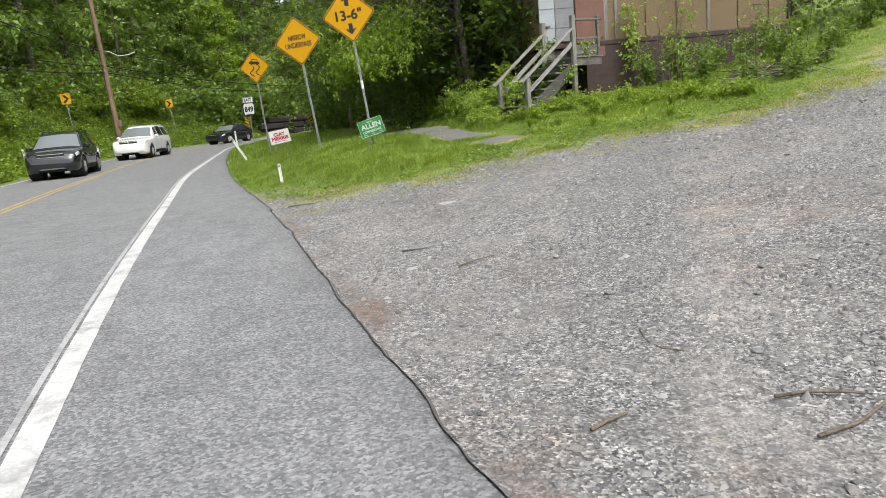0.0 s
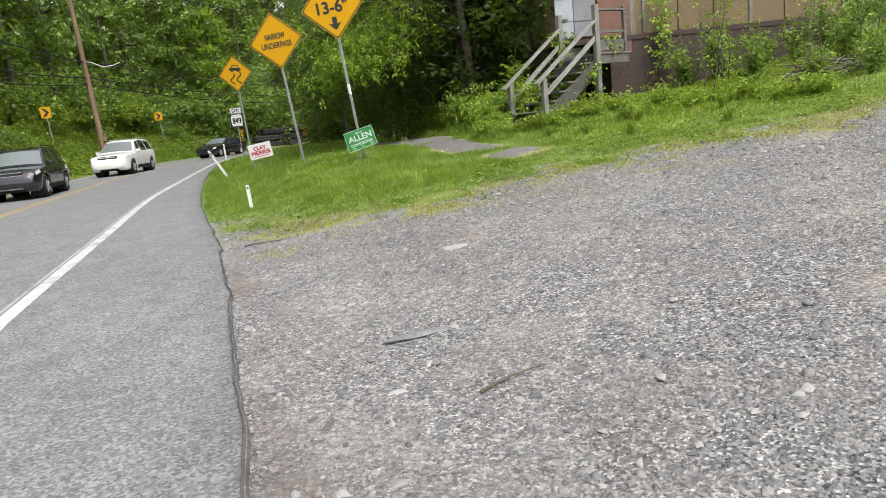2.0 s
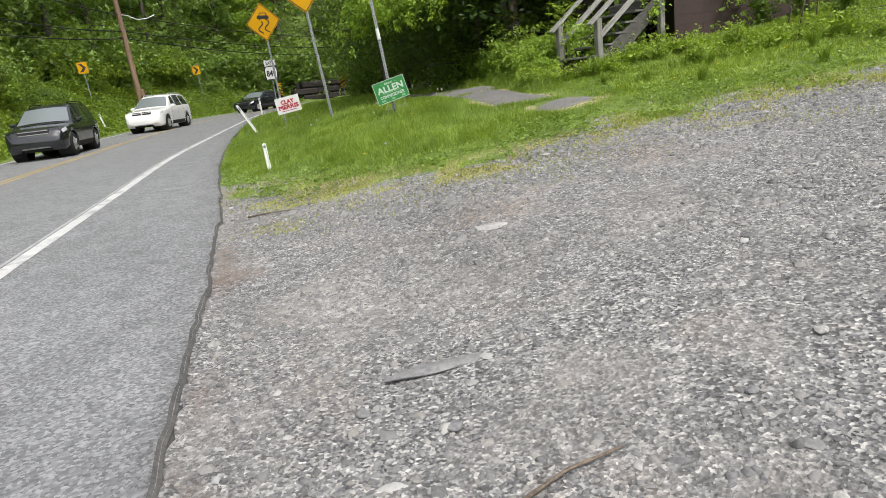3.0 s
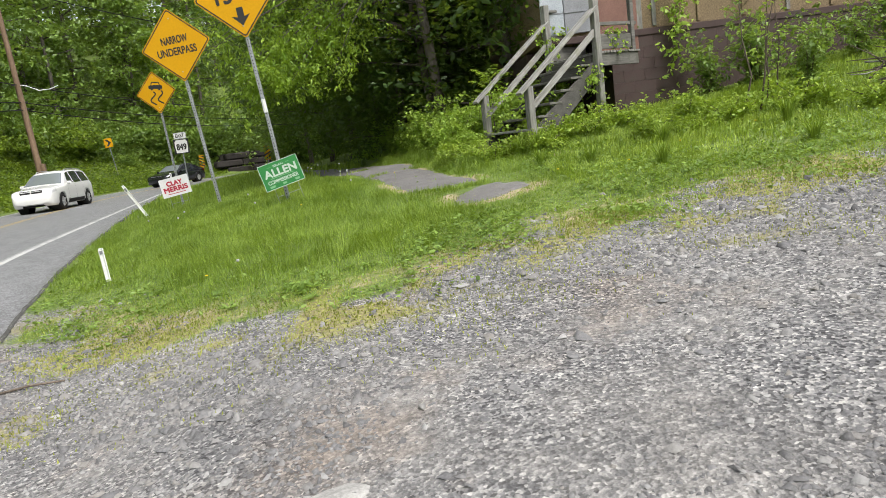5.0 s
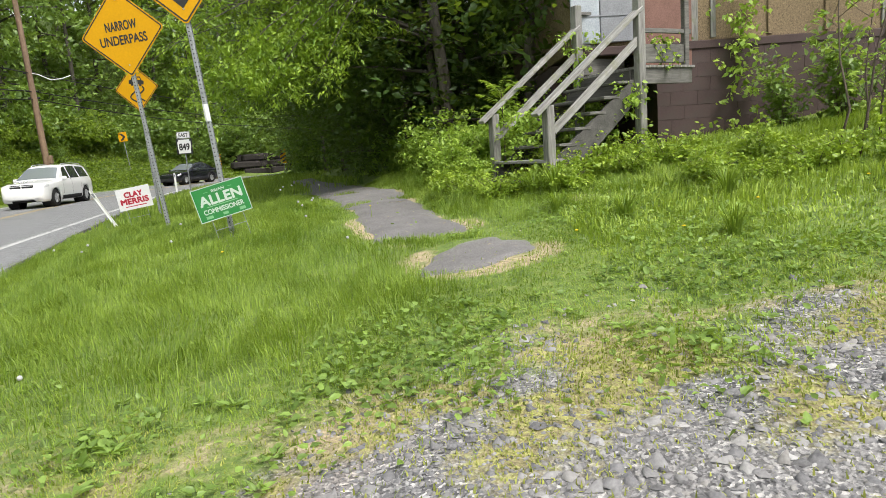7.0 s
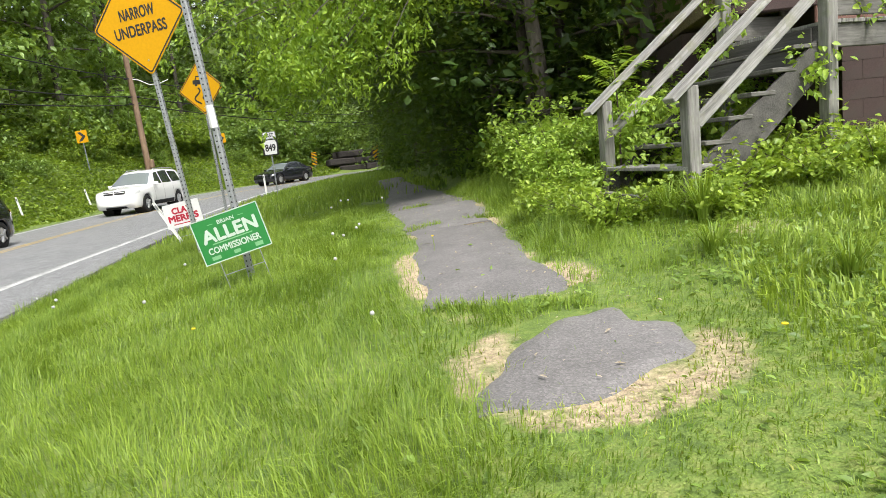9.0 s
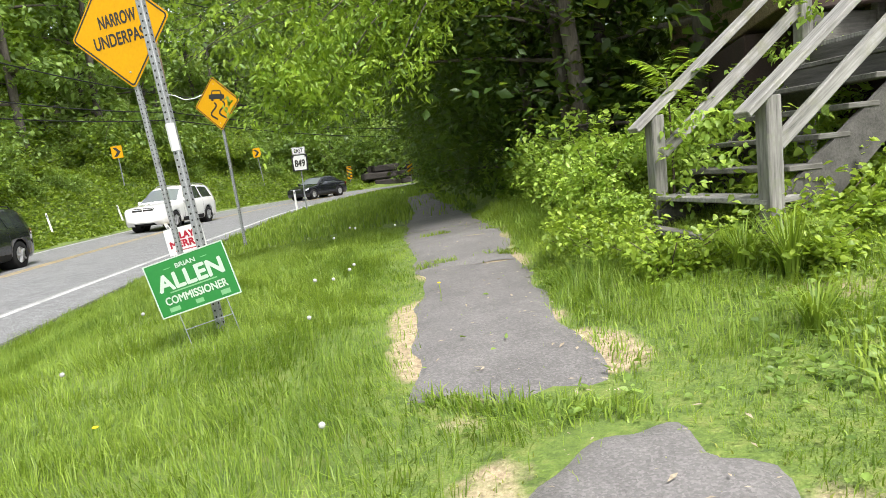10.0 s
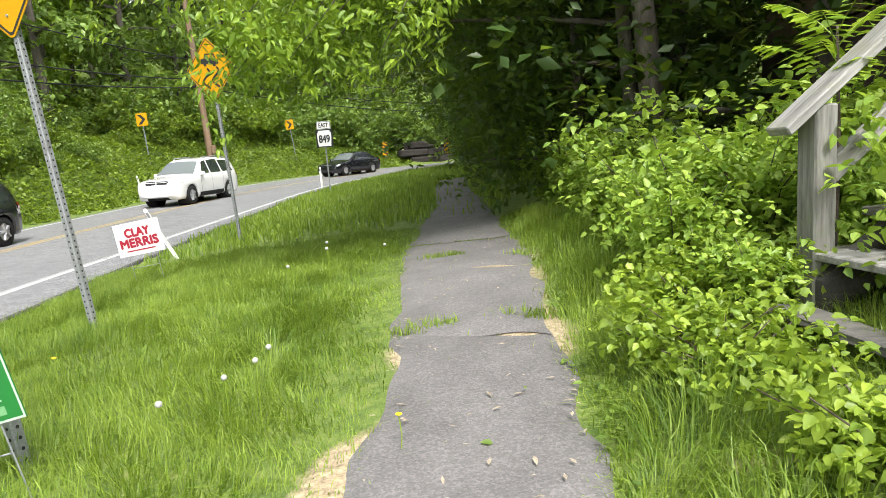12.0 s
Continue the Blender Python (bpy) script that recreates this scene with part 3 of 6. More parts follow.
# ---- underpass ----
def build_underpass():
    g = thing("underpass", (0, 0, 0), "dark stacked timber and stone railway underpass over the road", "underpass")
    way, across = Vector((0.75, 0.66, 0)).normalized(), Vector((0.66, -0.75, 0)).normalized()
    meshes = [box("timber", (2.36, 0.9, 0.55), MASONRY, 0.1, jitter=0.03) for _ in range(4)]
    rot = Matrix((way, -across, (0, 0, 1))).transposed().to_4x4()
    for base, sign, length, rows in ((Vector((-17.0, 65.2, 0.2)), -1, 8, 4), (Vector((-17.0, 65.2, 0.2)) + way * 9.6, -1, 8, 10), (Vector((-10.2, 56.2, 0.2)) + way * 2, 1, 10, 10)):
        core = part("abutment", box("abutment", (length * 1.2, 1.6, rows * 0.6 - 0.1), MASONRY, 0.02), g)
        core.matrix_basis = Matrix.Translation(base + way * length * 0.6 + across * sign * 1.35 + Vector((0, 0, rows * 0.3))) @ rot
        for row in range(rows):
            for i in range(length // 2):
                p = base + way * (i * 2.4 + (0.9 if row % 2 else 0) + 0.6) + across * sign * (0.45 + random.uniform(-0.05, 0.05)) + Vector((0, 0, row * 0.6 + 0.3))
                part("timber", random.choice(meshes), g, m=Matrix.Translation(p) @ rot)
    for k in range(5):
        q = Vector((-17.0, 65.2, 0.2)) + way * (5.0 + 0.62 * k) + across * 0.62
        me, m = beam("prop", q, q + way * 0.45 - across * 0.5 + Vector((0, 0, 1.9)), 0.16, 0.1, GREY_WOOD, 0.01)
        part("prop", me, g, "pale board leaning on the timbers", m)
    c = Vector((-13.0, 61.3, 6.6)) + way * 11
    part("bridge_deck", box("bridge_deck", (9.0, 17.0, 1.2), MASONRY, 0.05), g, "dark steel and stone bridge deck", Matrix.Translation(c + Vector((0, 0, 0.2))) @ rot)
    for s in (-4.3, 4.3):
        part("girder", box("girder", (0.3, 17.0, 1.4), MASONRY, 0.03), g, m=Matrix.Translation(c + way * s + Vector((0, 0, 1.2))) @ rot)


build_underpass()


# ---- signs ----
SIGN_PALE = plain("faded_white_print", (0.42, 0.5, 0.43), 0.5)
SIGN_SAGE = plain("pale_green_print", (0.16, 0.36, 0.17), 0.5)
HOLE_MESH = mesh_of("hole", [(0.009 * math.cos(k * math.pi / 3), 0, 0.009 * math.sin(k * math.pi / 3)) for k in range(6)], [tuple(range(6))], HOLE)


def punched_post(parent, length, lean, width=0.05, sides=False):
    """A perforated square steel post from the ground up, its holes on the front and, where seen, on the flanks."""
    w, c = width / 2, width * 0.12
    prof = [(-w + c, 0), (w - c, 0), (w, c), (w, width - c), (w - c, width), (-w + c, width), (-w, width - c), (-w, c)]
    n = len(prof)
    verts = [(x, y, -0.3) for x, y in prof] + [(x, y, length) for x, y in prof]
    faces = [(i, (i + 1) % n, (i + 1) % n + n, i + n) for i in range(n)] + [tuple(range(n))[::-1], tuple(range(n, 2 * n))]
    post = part("post", mesh_of("post", verts, faces, GALVANISED), parent, "perforated galvanised steel post", lean)
    for i in range(int(length / 0.05)):
        part("hole", HOLE_MESH, post, m=Matrix.Translation((0, -0.001, 0.05 + i * 0.05)))
        for sx in (1, -1) if sides else ():
            part("hole", HOLE_MESH, post, m=pose(sx * (w + 0.001), w, 0.05 + i * 0.05, 0, 0, 90 * sx))
    return post


def diamond_sign(at, facing, lean, side, bottom, label, post_top=None):
    """A yellow diamond on a post. bottom: height of its lower corner over the ground."""
    g = thing("warning_sign", Matrix.Translation(at) @ pose(0, 0, 0, 0, 0, facing), label, "road sign", "yellow warning signs on the verge")
    tilt = pose(0, 0, 0, *lean, 0)
    half = side * math.sqrt(0.5)
    punched_post(g, bottom + half * 1.7, tilt, 0.054, True)
    m = tilt @ pose(0, -0.012, bottom + half)
    board = part("panel", plate("panel", rounded(side, side, 0.05, True), 0.004, SIGN_YELLOW, -0.004), g, "yellow diamond panel", m)
    part("border", ring("border", rounded(side - 0.03, side - 0.03, 0.04, True), rounded(side - 0.066, side - 0.066, 0.03, True), SIGN_BLACK, -0.0065), board, "black border line")
    part("backing", plate("backing", rounded(side, side, 0.05, True), 0.001, ALUMINIUM, 0.0015), board)
    for z in (-half * 0.72, half * 0.72):
        v, f = tube([(0, -0.004, z), (0, -0.012, z)], [0.012, 0.01], 8)
        part("bolt", mesh_of("bolt", v, f, ALUMINIUM), board)
    return g, board


def gz(x, y):
    return float(height(x, y))


narrow, board = diamond_sign((-3.53, 19.05, gz(-3.53, 19.05)), -3, (3.0, -4.5), 0.914, 2.32, "yellow diamond sign reading narrow underpass on a leaning post")
part("legend", lettering("legend", "NARROW", 0.13, 0.48, SIGN_BLACK, heavy=0.004), board, "black capital letters", pose(0, -0.005, 0.1))
part("legend", lettering("legend", "UNDERPASS", 0.13, 0.72, SIGN_BLACK, heavy=0.004), board, "black capital letters", pose(0, -0.005, -0.1))
clearance, board = diamond_sign((-1.79, 16.85, gz(-1.79, 16.85)), -3, (2.5, -4.5), 0.914, 2.52, "yellow diamond clearance sign reading 13-6 with arrows on a leaning post")
part("legend", lettering("legend", "13-6\"", 0.23, 0.62, SIGN_BLACK, heavy=0.01), board, "black numerals", pose(0, -0.005, 0.0))
for s in (1, -1):
    arrow = [(0.0, -0.46 * s), (0.14, -0.31 * s), (0.05, -0.335 * s), (0.05, -0.2 * s), (-0.05, -0.2 * s), (-0.05, -0.335 * s), (-0.14, -0.31 * s)]
    part("arrow", plate("arrow", arrow[::s], 0.001, SIGN_BLACK, -0.0075), board, "black arrow")
v, f = tube([(0, 0.0, 1.42), (0, 0.0, 1.62)], [0.034, 0.034], 8)
part("tape", mesh_of("tape", v, f, SIGN_WHITE), clearance, "white reflective tape round the post", pose(0, 0.015, 0, 2.5, -4.5, 0))
slippery, board = diamond_sign((-6.8, 26.1, gz(-6.8, 26.1)), -6, (2.0, -2.0), 0.84, 2.7, "yellow diamond slippery road sign showing a skidding car")
car_shape = [(-0.2, 0.1), (-0.2, 0.19), (-0.14, 0.2), (-0.11, 0.29), (0.11, 0.29), (0.14, 0.2), (0.2, 0.19), (0.2, 0.1), (0.14, 0.1), (0.14, 0.06), (0.08, 0.06), (0.08, 0.1), (-0.08, 0.1), (-0.08, 0.06), (-0.14, 0.06), (-0.14, 0.1)]
part("car_symbol", plate("car_symbol", car_shape, 0.001, SIGN_BLACK, -0.0075), board, "black skidding car symbol", pose(0, 0, 0, 0, 8, 0))
part("window_symbol", plate("window_symbol", [(-0.11, 0.205), (-0.09, 0.262), (0.09, 0.262), (0.11, 0.205)], 0.001, SIGN_YELLOW, -0.0088), board, m=pose(0, 0, 0, 0, 8, 0))
for s in (-0.11, 0.11):
    pts = [(s + 0.085 * math.sin(k / 24 * 2 * math.pi * 1.05 + 0.5), 0.03 - 0.37 * k / 24) for k in range(25)]
    edge = []
    for sg in (-1, 1):
        for k in range(25):
            (ax, az), (bx, bz) = pts[max(0, k - 1)], pts[min(24, k + 1)]
            ln = math.hypot(bx - ax, bz - az)
            edge.append((pts[k][0] - sg * 0.019 * (bz - az) / ln, -0.0075, pts[k][1] + sg * 0.019 * (bx - ax) / ln))
    part("skid_mark", mesh_of("skid_mark", edge, [(k, k + 1, k + 26, k + 25) for k in range(24)], SIGN_BLACK), board, "black wavy skid line")


def route_sign(at, facing):
    g = thing("route_sign", Matrix.Translation(at) @ pose(0, 0, 0, 0, 0, facing), "white route sign reading east 849 on a thin post", "road sign")
    punched_post(g, 2.75, pose(0, 0, 0, 0, -1, 0), 0.045)
    a = part("direction_panel", plate("direction_panel", rounded(0.6, 0.3, 0.03), 0.004, SIGN_WHITE, -0.004), g, "white panel reading east", pose(-0.03, -0.012, 2.62))
    part("legend", lettering("legend", "EAST", 0.16, 0.4, SIGN_BLACK, heavy=0.006), a, "", pose(0, -0.005, 0))
    part("border", ring("border", rounded(0.58, 0.28, 0.03), rounded(0.55, 0.25, 0.02), SIGN_BLACK, -0.006), a)
    shield = [(-0.3, 0.22), (-0.26, 0.22), (-0.24, 0.3), (0.24, 0.3), (0.26, 0.22), (0.3, 0.22), (0.3, 0.0), (0.27, -0.3), (-0.27, -0.3), (-0.3, 0.0)]
    back = part("backing", plate("backing", [(-0.36, 0.34), (-0.36, -0.34), (0.36, -0.34), (0.36, 0.34)], 0.003, SIGN_BLACK, -0.003), g, "black backing plate", pose(-0.03, -0.012, 2.12))
    part("shield", plate("shield", shield[::-1], 0.002, SIGN_WHITE, -0.0065), back, "white keystone shield")
    part("legend", lettering("legend", "849", 0.28, 0.46, SIGN_BLACK, heavy=0.012), back, "black numerals", pose(0, -0.009, -0.02))


route_sign((-10.9, 38.6, gz(-10.9, 38.6)), -2)


def chevron_sign(at, facing, turn):
    g = thing("chevron_sign", Matrix.Translation(at) @ pose(0, 0, 0, 0, turn, facing), "yellow chevron sign on a post in the undergrowth", "road sign", "chevron signs on the bank")
    punched_post(g, 2.6, pose(0, 0, 0))
    b = part("panel", plate("panel", rounded(0.58, 0.68, 0.04), 0.004, SIGN_YELLOW, -0.004), g, "yellow panel", pose(0, -0.012, 2.2))
    z = 0.25
    part("chevron", plate("chevron", [(-0.2, z), (-0.02, z), (0.2, 0), (-0.02, -z), (-0.2, -z), (0.02, 0)], 0.001, SIGN_BLACK, -0.0072), b, "black chevron pointing along the bend")


chevron_sign((-24.6, 45.1, 2.4), 24, -3)
chevron_sign((-22.9, 58.0, 2.15), 15, -6)


def hazard_marker(at, facing, s):
    g = thing("hazard_marker", Matrix.Translation(at) @ pose(0, 0, 0, 0, 0, facing), "yellow and black striped hazard marker beside the underpass", "road sign", "hazard markers at the underpass")
    punched_post(g, 1.9, pose(0, 0, 0))
    w, h = 0.42, 1.05
    b = part("panel", plate("panel", rounded(w, h, 0.03), 0.004, SIGN_YELLOW, -0.004), g, "yellow panel", pose(0, -0.012, 1.45))
    for k in range(4):
        z = -0.52 + k * 0.27
        q = [(-w / 2, z + (0.0 if s > 0 else 0.22)), (w / 2, z + (0.22 if s > 0 else 0.0)), (w / 2, z + (0.22 if s > 0 else 0.0) + 0.12), (-w / 2, z + (0.0 if s > 0 else 0.22) + 0.12)]
        q = [(x, min(h / 2, y)) for x, y in q]
        part("stripe", plate("stripe", q, 0.001, SIGN_BLACK, -0.0072), b)


hazard_marker((-18.6, 64.6, 0.75), 8, -1)
hazard_marker((-10.9, 55.6, 0.7), 0, 1)


def yard_sign(at, facing, roll, w, h, mat, label, low):
    g = thing("yard_sign", Matrix.Translation(at) @ pose(0, 0, 0, 0, roll, facing), label, "yard sign", "campaign yard signs in the grass")
    b = part("panel", box("panel", (w, 0.006, h), mat, 0.001, (0, 0, low + h / 2)), g, "corrugated plastic panel")
    for s in (-w * 0.3, w * 0.3):
        v, f = tube([(s, 0.006, -0.2), (s, 0.006, low + h * 0.8)], [0.0035, 0.0035], 6)
        part("wire_leg", mesh_of("wire_leg", v, f, GALVANISED), g)
    v, f = tube([(-w * 0.3, 0.006, low * 0.6), (w * 0.3, 0.006, low * 0.6)], [0.0035, 0.0035], 6)
    part("wire_crossbar", mesh_of("wire_crossbar", v, f, GALVANISED), g)
    return g, b


ag, ab = yard_sign((-1.66, 16.6, gz(-1.66, 16.6)), 12, -13.5, 0.61, 0.4, SIGN_GREEN, "green campaign yard sign with white lettering leaning in the grass", 0.31)
m0 = 0.31 + 0.2
part("border", ring("border", rounded(0.61, 0.4, 0.004), rounded(0.592, 0.382, 0.004), SIGN_PALE, -0.0045), ab, "white edge", pose(0, 0, m0))
part("legend", lettering("legend", "ALLEN", 0.11, 0.49, SIGN_PALE, heavy=0.006), ab, "large white capitals", pose(0, -0.004, m0 + 0.04))
part("legend", lettering("legend", "BRIAN", 0.032, 0.15, SIGN_PALE, heavy=0.001), ab, "small white capitals", pose(0, -0.004, m0 + 0.135))
part("legend", lettering("legend", "COMMISSIONER", 0.055, 0.47, SIGN_PALE, heavy=0.002), ab, "white capitals", pose(0, -0.004, m0 - 0.09))
for x, z, w, h in ((-0.14, 0.135, 0.05, 0.005), (0.14, 0.135, 0.05, 0.005), (0.0, -0.036, 0.36, 0.01), (-0.19, -0.155, 0.08, 0.032), (0.2, -0.155, 0.07, 0.035), (0.0, -0.155, 0.06, 0.031)):
    part("small_print", plate("small_print", [(-w / 2, -h / 2), (w / 2, -h / 2), (w / 2, h / 2), (-w / 2, h / 2)], 0.0005, SIGN_SAGE, -0.0045), ab, "", pose(x, 0, m0 + z))
cg, cb = yard_sign((-5.2, 21.7, gz(-5.2, 21.7)), 8, -8, 0.64, 0.42, SIGN_WHITE, "white campaign yard sign with red capitals leaning in the grass", 0.4)
m0 = 0.4 + 0.21
part("legend", lettering("legend", "CLAY", 0.1, 0.34, SIGN_RED, heavy=0.008), cb, "red capitals", pose(0, -0.004, m0 + 0.08))
part("legend", lettering("legend", "MERRIS", 0.105, 0.52, SIGN_RED, heavy=0.008), cb, "red capitals", pose(0, -0.004, m0 - 0.05))
part("small_print", plate("small_print", [(-0.2, -0.008), (0.2, -0.008), (0.2, 0.008), (-0.2, 0.008)], 0.0005, SIGN_RED, -0.0045), cb, "thin line of red print", pose(0, 0, m0 - 0.15))


# ---- posts, pole, cables ----
def marker_post(at, rx, ry, length, radius, label, group=""):
    g = thing("marker_post", Matrix.Translation(at) @ pose(0, 0, 0, rx, ry, 0), label, "marker post", group)
    w, d = radius, radius * 0.35
    prof = [(-w, 0), (-w * 0.5, d), (w * 0.5, d), (w, 0), (w * 0.8, -d * 0.3), (0, d * 0.5), (-w * 0.8, -d * 0.3)]
    n = len(prof)
    verts, faces = [], []
    for z, s in ((-0.2, 1), (length * 0.96, 1), (length, 0.8)):
        verts += [(x * s, y * s, z) for x, y in prof]
    for k in range(2):
        faces += [(k * n + i, k * n + (i + 1) % n, (k + 1) * n + (i + 1) % n, (k + 1) * n + i) for i in range(n)]
    faces.append(tuple(range(2 * n, 3 * n)))
    part("shaft", mesh_of("shaft", verts, faces, POST_WHITE), g)
    part("reflector", plate("reflector", [(-w * 0.6, 0), (w * 0.6, 0), (w * 0.6, length * 0.1), (-w * 0.6, length * 0.1)], 0.002, PANEL_GREY, -d * 0.4 - 0.003), g, "grey reflector strip", pose(0, 0, length * 0.82))


marker_post((-7.38, 24.95, gz(-7.38, 24.95)), 6, -27, 1.08, 0.042, "leaning white plastic marker post at the grass edge")
marker_post((-3.6, 14.45, gz(-3.6, 14.45)), 0, -3, 0.42, 0.032, "broken short white plastic marker stump in grass")
for x, y, ry in ((-18.3, 29.4, -8), (-20.3, 35.0, -12), (-21.6, 40.8, -14), (-22.6, 47.6, -9), (-16.3, 21.5, -6)):
    marker_post((x, y, gz(x, y)), 0, ry, 1.0, 0.05, "thin white marker post at the foot of the bank", "marker posts along the bank")
marker_post((-12.9, 41.9, gz(-12.9, 41.9)), 0, -2, 1.0, 0.05, "white plastic marker post at the verge", "marker posts along the bank")


def build_pole():
    base, top = Vector((-23.6, 49.2, 1.0)), Vector((-23.45, 48.0, 14.0))
    g = thing("utility_pole", base, "tall leaning brown wooden utility pole on the bank", "utility pole")
    d = top - base
    v, f = tube([d * (i / 10) for i in range(11)], [0.2 - 0.007 * i for i in range(11)], 12)
    part("pole", mesh_of("pole", v, f, POLE_WOOD, True), g, "creosoted wooden pole")
    part("cable_box", box("cable_box", (0.22, 0.25, 0.5), POLE_WOOD, 0.03), g, "dark cable box", Matrix.Translation(d * 0.14 + Vector((0.3, -0.05, 0))))
    j = d * 0.53
    v, f = tube([j, j + Vector((0.5, 0.1, -0.12)), j + Vector((1.1, 0.2, -0.45)), j + Vector((1.7, 0.3, -0.42)), j + Vector((2.2, 0.4, -0.25))], [0.03] * 5, 6)
    part("cable_loop", mesh_of("cable_loop", v, f, POST_WHITE, True), g, "pale slack cable loop")
    for z in (0.53, 0.45, 0.42):
        v, f = tube([d * z + Vector((-0.25, -0.2, 0)), d * z + Vector((0.25, 0.2, 0))], [0.05, 0.05], 8)
        part("clamp", mesh_of("clamp", v, f, HOLE), g)
    at = [base + d * z for z in (0.53, 0.45, 0.415, 0.97)]
    ends = [((-17, 8, 10.4), (-6, 84, 7.0)), ((-17.5, 8, 8.0), (-6, 84, 6.2)), ((-18, 6, 7.0), (-8, 84, 5.6)), ((-16, 6, 15.0), (-4, 84, 13.0))]
    for p, (a, b) in zip(at, ends):
        for q in (a, b):
            pts = []
            for k in range(17):
                t = k / 16
                s = p.lerp(Vector(q), t)
                pts.append(s - Vector((0, 0, 1.1 * 4 * t * (1 - t))))
            v, f = tube(pts, [0.03] * 17, 5)
            tagged(new("overhead_cable", mesh_of("overhead_cable", v, f, CABLE, True)), "black overhead cable sagging from the utility pole", "cable", "overhead cables")


build_pole()


# ---- house and porch stairs ----
U, V = Vector((0.88, 0.475, 0)).normalized(), Vector((0.475, -0.88, 0)).normalized()
FOOT = Vector((2.15, 17.05, 0))
HOUSE = Matrix((U, -V, (0, 0, 1))).transposed().to_4x4()
HOUSE.translation = FOOT


def build_stairs():
    g = thing("porch_stairs", HOUSE, "weathered grey wooden porch stairs with handrails, overgrown", "stairs")
    W, RUN, DECK, END = 1.25, 1.5, 2.62, 2.42

    def bar(name, a, b, w, d, mat, label="", up=(0, 0, 1)):
        me, m = beam(name, a, b, w, d, mat, 0.006, up)
        return part(name, me, g, label, m)

    for y in (0.0, W):
        part("post", box("post", (0.115, 0.115, 1.35), GREY_WOOD, 0.008, (0, 0, 0.675)), g, "split grey newel post", pose(0, y, 0.82))
        part("post", box("post", (0.115, 0.115, 2.75), GREY_WOOD, 0.008, (0, 0, 1.375)), g, "tall grey porch post", pose(RUN, y, 0.9))
        part("post", box("post", (0.08, 0.08, 1.0), MID_WOOD, 0.008, (0, 0, 0.5)), g, "", pose(END - 0.1, y, DECK))
        bar("handrail", (-0.2, y, 2.06), (RUN + 0.02, y, 3.36), 0.14, 0.045, GREY_RAIL, "sloping grey handrail board")
        bar("mid_rail", (0.06, y, 1.86), (RUN, y, 2.98), 0.045, 0.1, GREY_RAIL, "sloping lower rail")
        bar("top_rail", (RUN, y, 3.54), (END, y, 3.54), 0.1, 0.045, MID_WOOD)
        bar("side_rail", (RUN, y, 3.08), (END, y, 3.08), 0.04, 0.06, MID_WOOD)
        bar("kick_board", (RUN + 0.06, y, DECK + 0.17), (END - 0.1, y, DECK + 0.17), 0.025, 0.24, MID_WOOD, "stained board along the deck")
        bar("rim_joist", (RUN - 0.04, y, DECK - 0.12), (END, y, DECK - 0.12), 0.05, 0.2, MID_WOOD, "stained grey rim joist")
        verts = [(-0.05, -0.02, 1.12), (0.16, -0.02, 1.12), (RUN, -0.02, 2.2), (RUN, -0.02, 2.52), (-0.05, -0.02, 1.4)]
        verts = verts + [(x, 0.02, z) for x, _, z in verts]
        faces = [(0, 1, 2, 3, 4), (9, 8, 7, 6, 5)] + [(i, i + 5, (i + 1) % 5 + 5, (i + 1) % 5) for i in range(5)]
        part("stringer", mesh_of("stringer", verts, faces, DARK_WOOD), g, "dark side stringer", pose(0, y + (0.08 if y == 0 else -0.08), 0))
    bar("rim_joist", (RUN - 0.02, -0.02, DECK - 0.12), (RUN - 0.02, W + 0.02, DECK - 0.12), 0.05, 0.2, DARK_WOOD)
    for i in range(6):
        z = 1.5 + i * 0.187
        x = 0.08 + i * 0.245
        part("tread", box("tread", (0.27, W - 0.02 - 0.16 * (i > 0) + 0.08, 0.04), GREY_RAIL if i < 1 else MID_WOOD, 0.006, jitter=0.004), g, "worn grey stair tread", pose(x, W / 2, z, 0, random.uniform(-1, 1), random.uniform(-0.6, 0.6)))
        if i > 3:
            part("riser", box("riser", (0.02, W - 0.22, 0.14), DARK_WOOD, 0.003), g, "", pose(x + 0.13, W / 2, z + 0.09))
    for i in range(7):
        part("deck_board", box("deck_board", (0.128, W + 0.1, 0.035), GREY_WOOD, 0.004, jitter=0.003), g, "", pose(RUN + 0.04 + i * 0.14, W / 2, DECK))
    part("fallen_tread", box("fallen_tread", (0.22, 0.8, 0.05), MID_WOOD, 0.008, jitter=0.01), g, "rotten loose board below the stairs", pose(-0.2, W * 0.62, 1.27, 3, 6, 3))


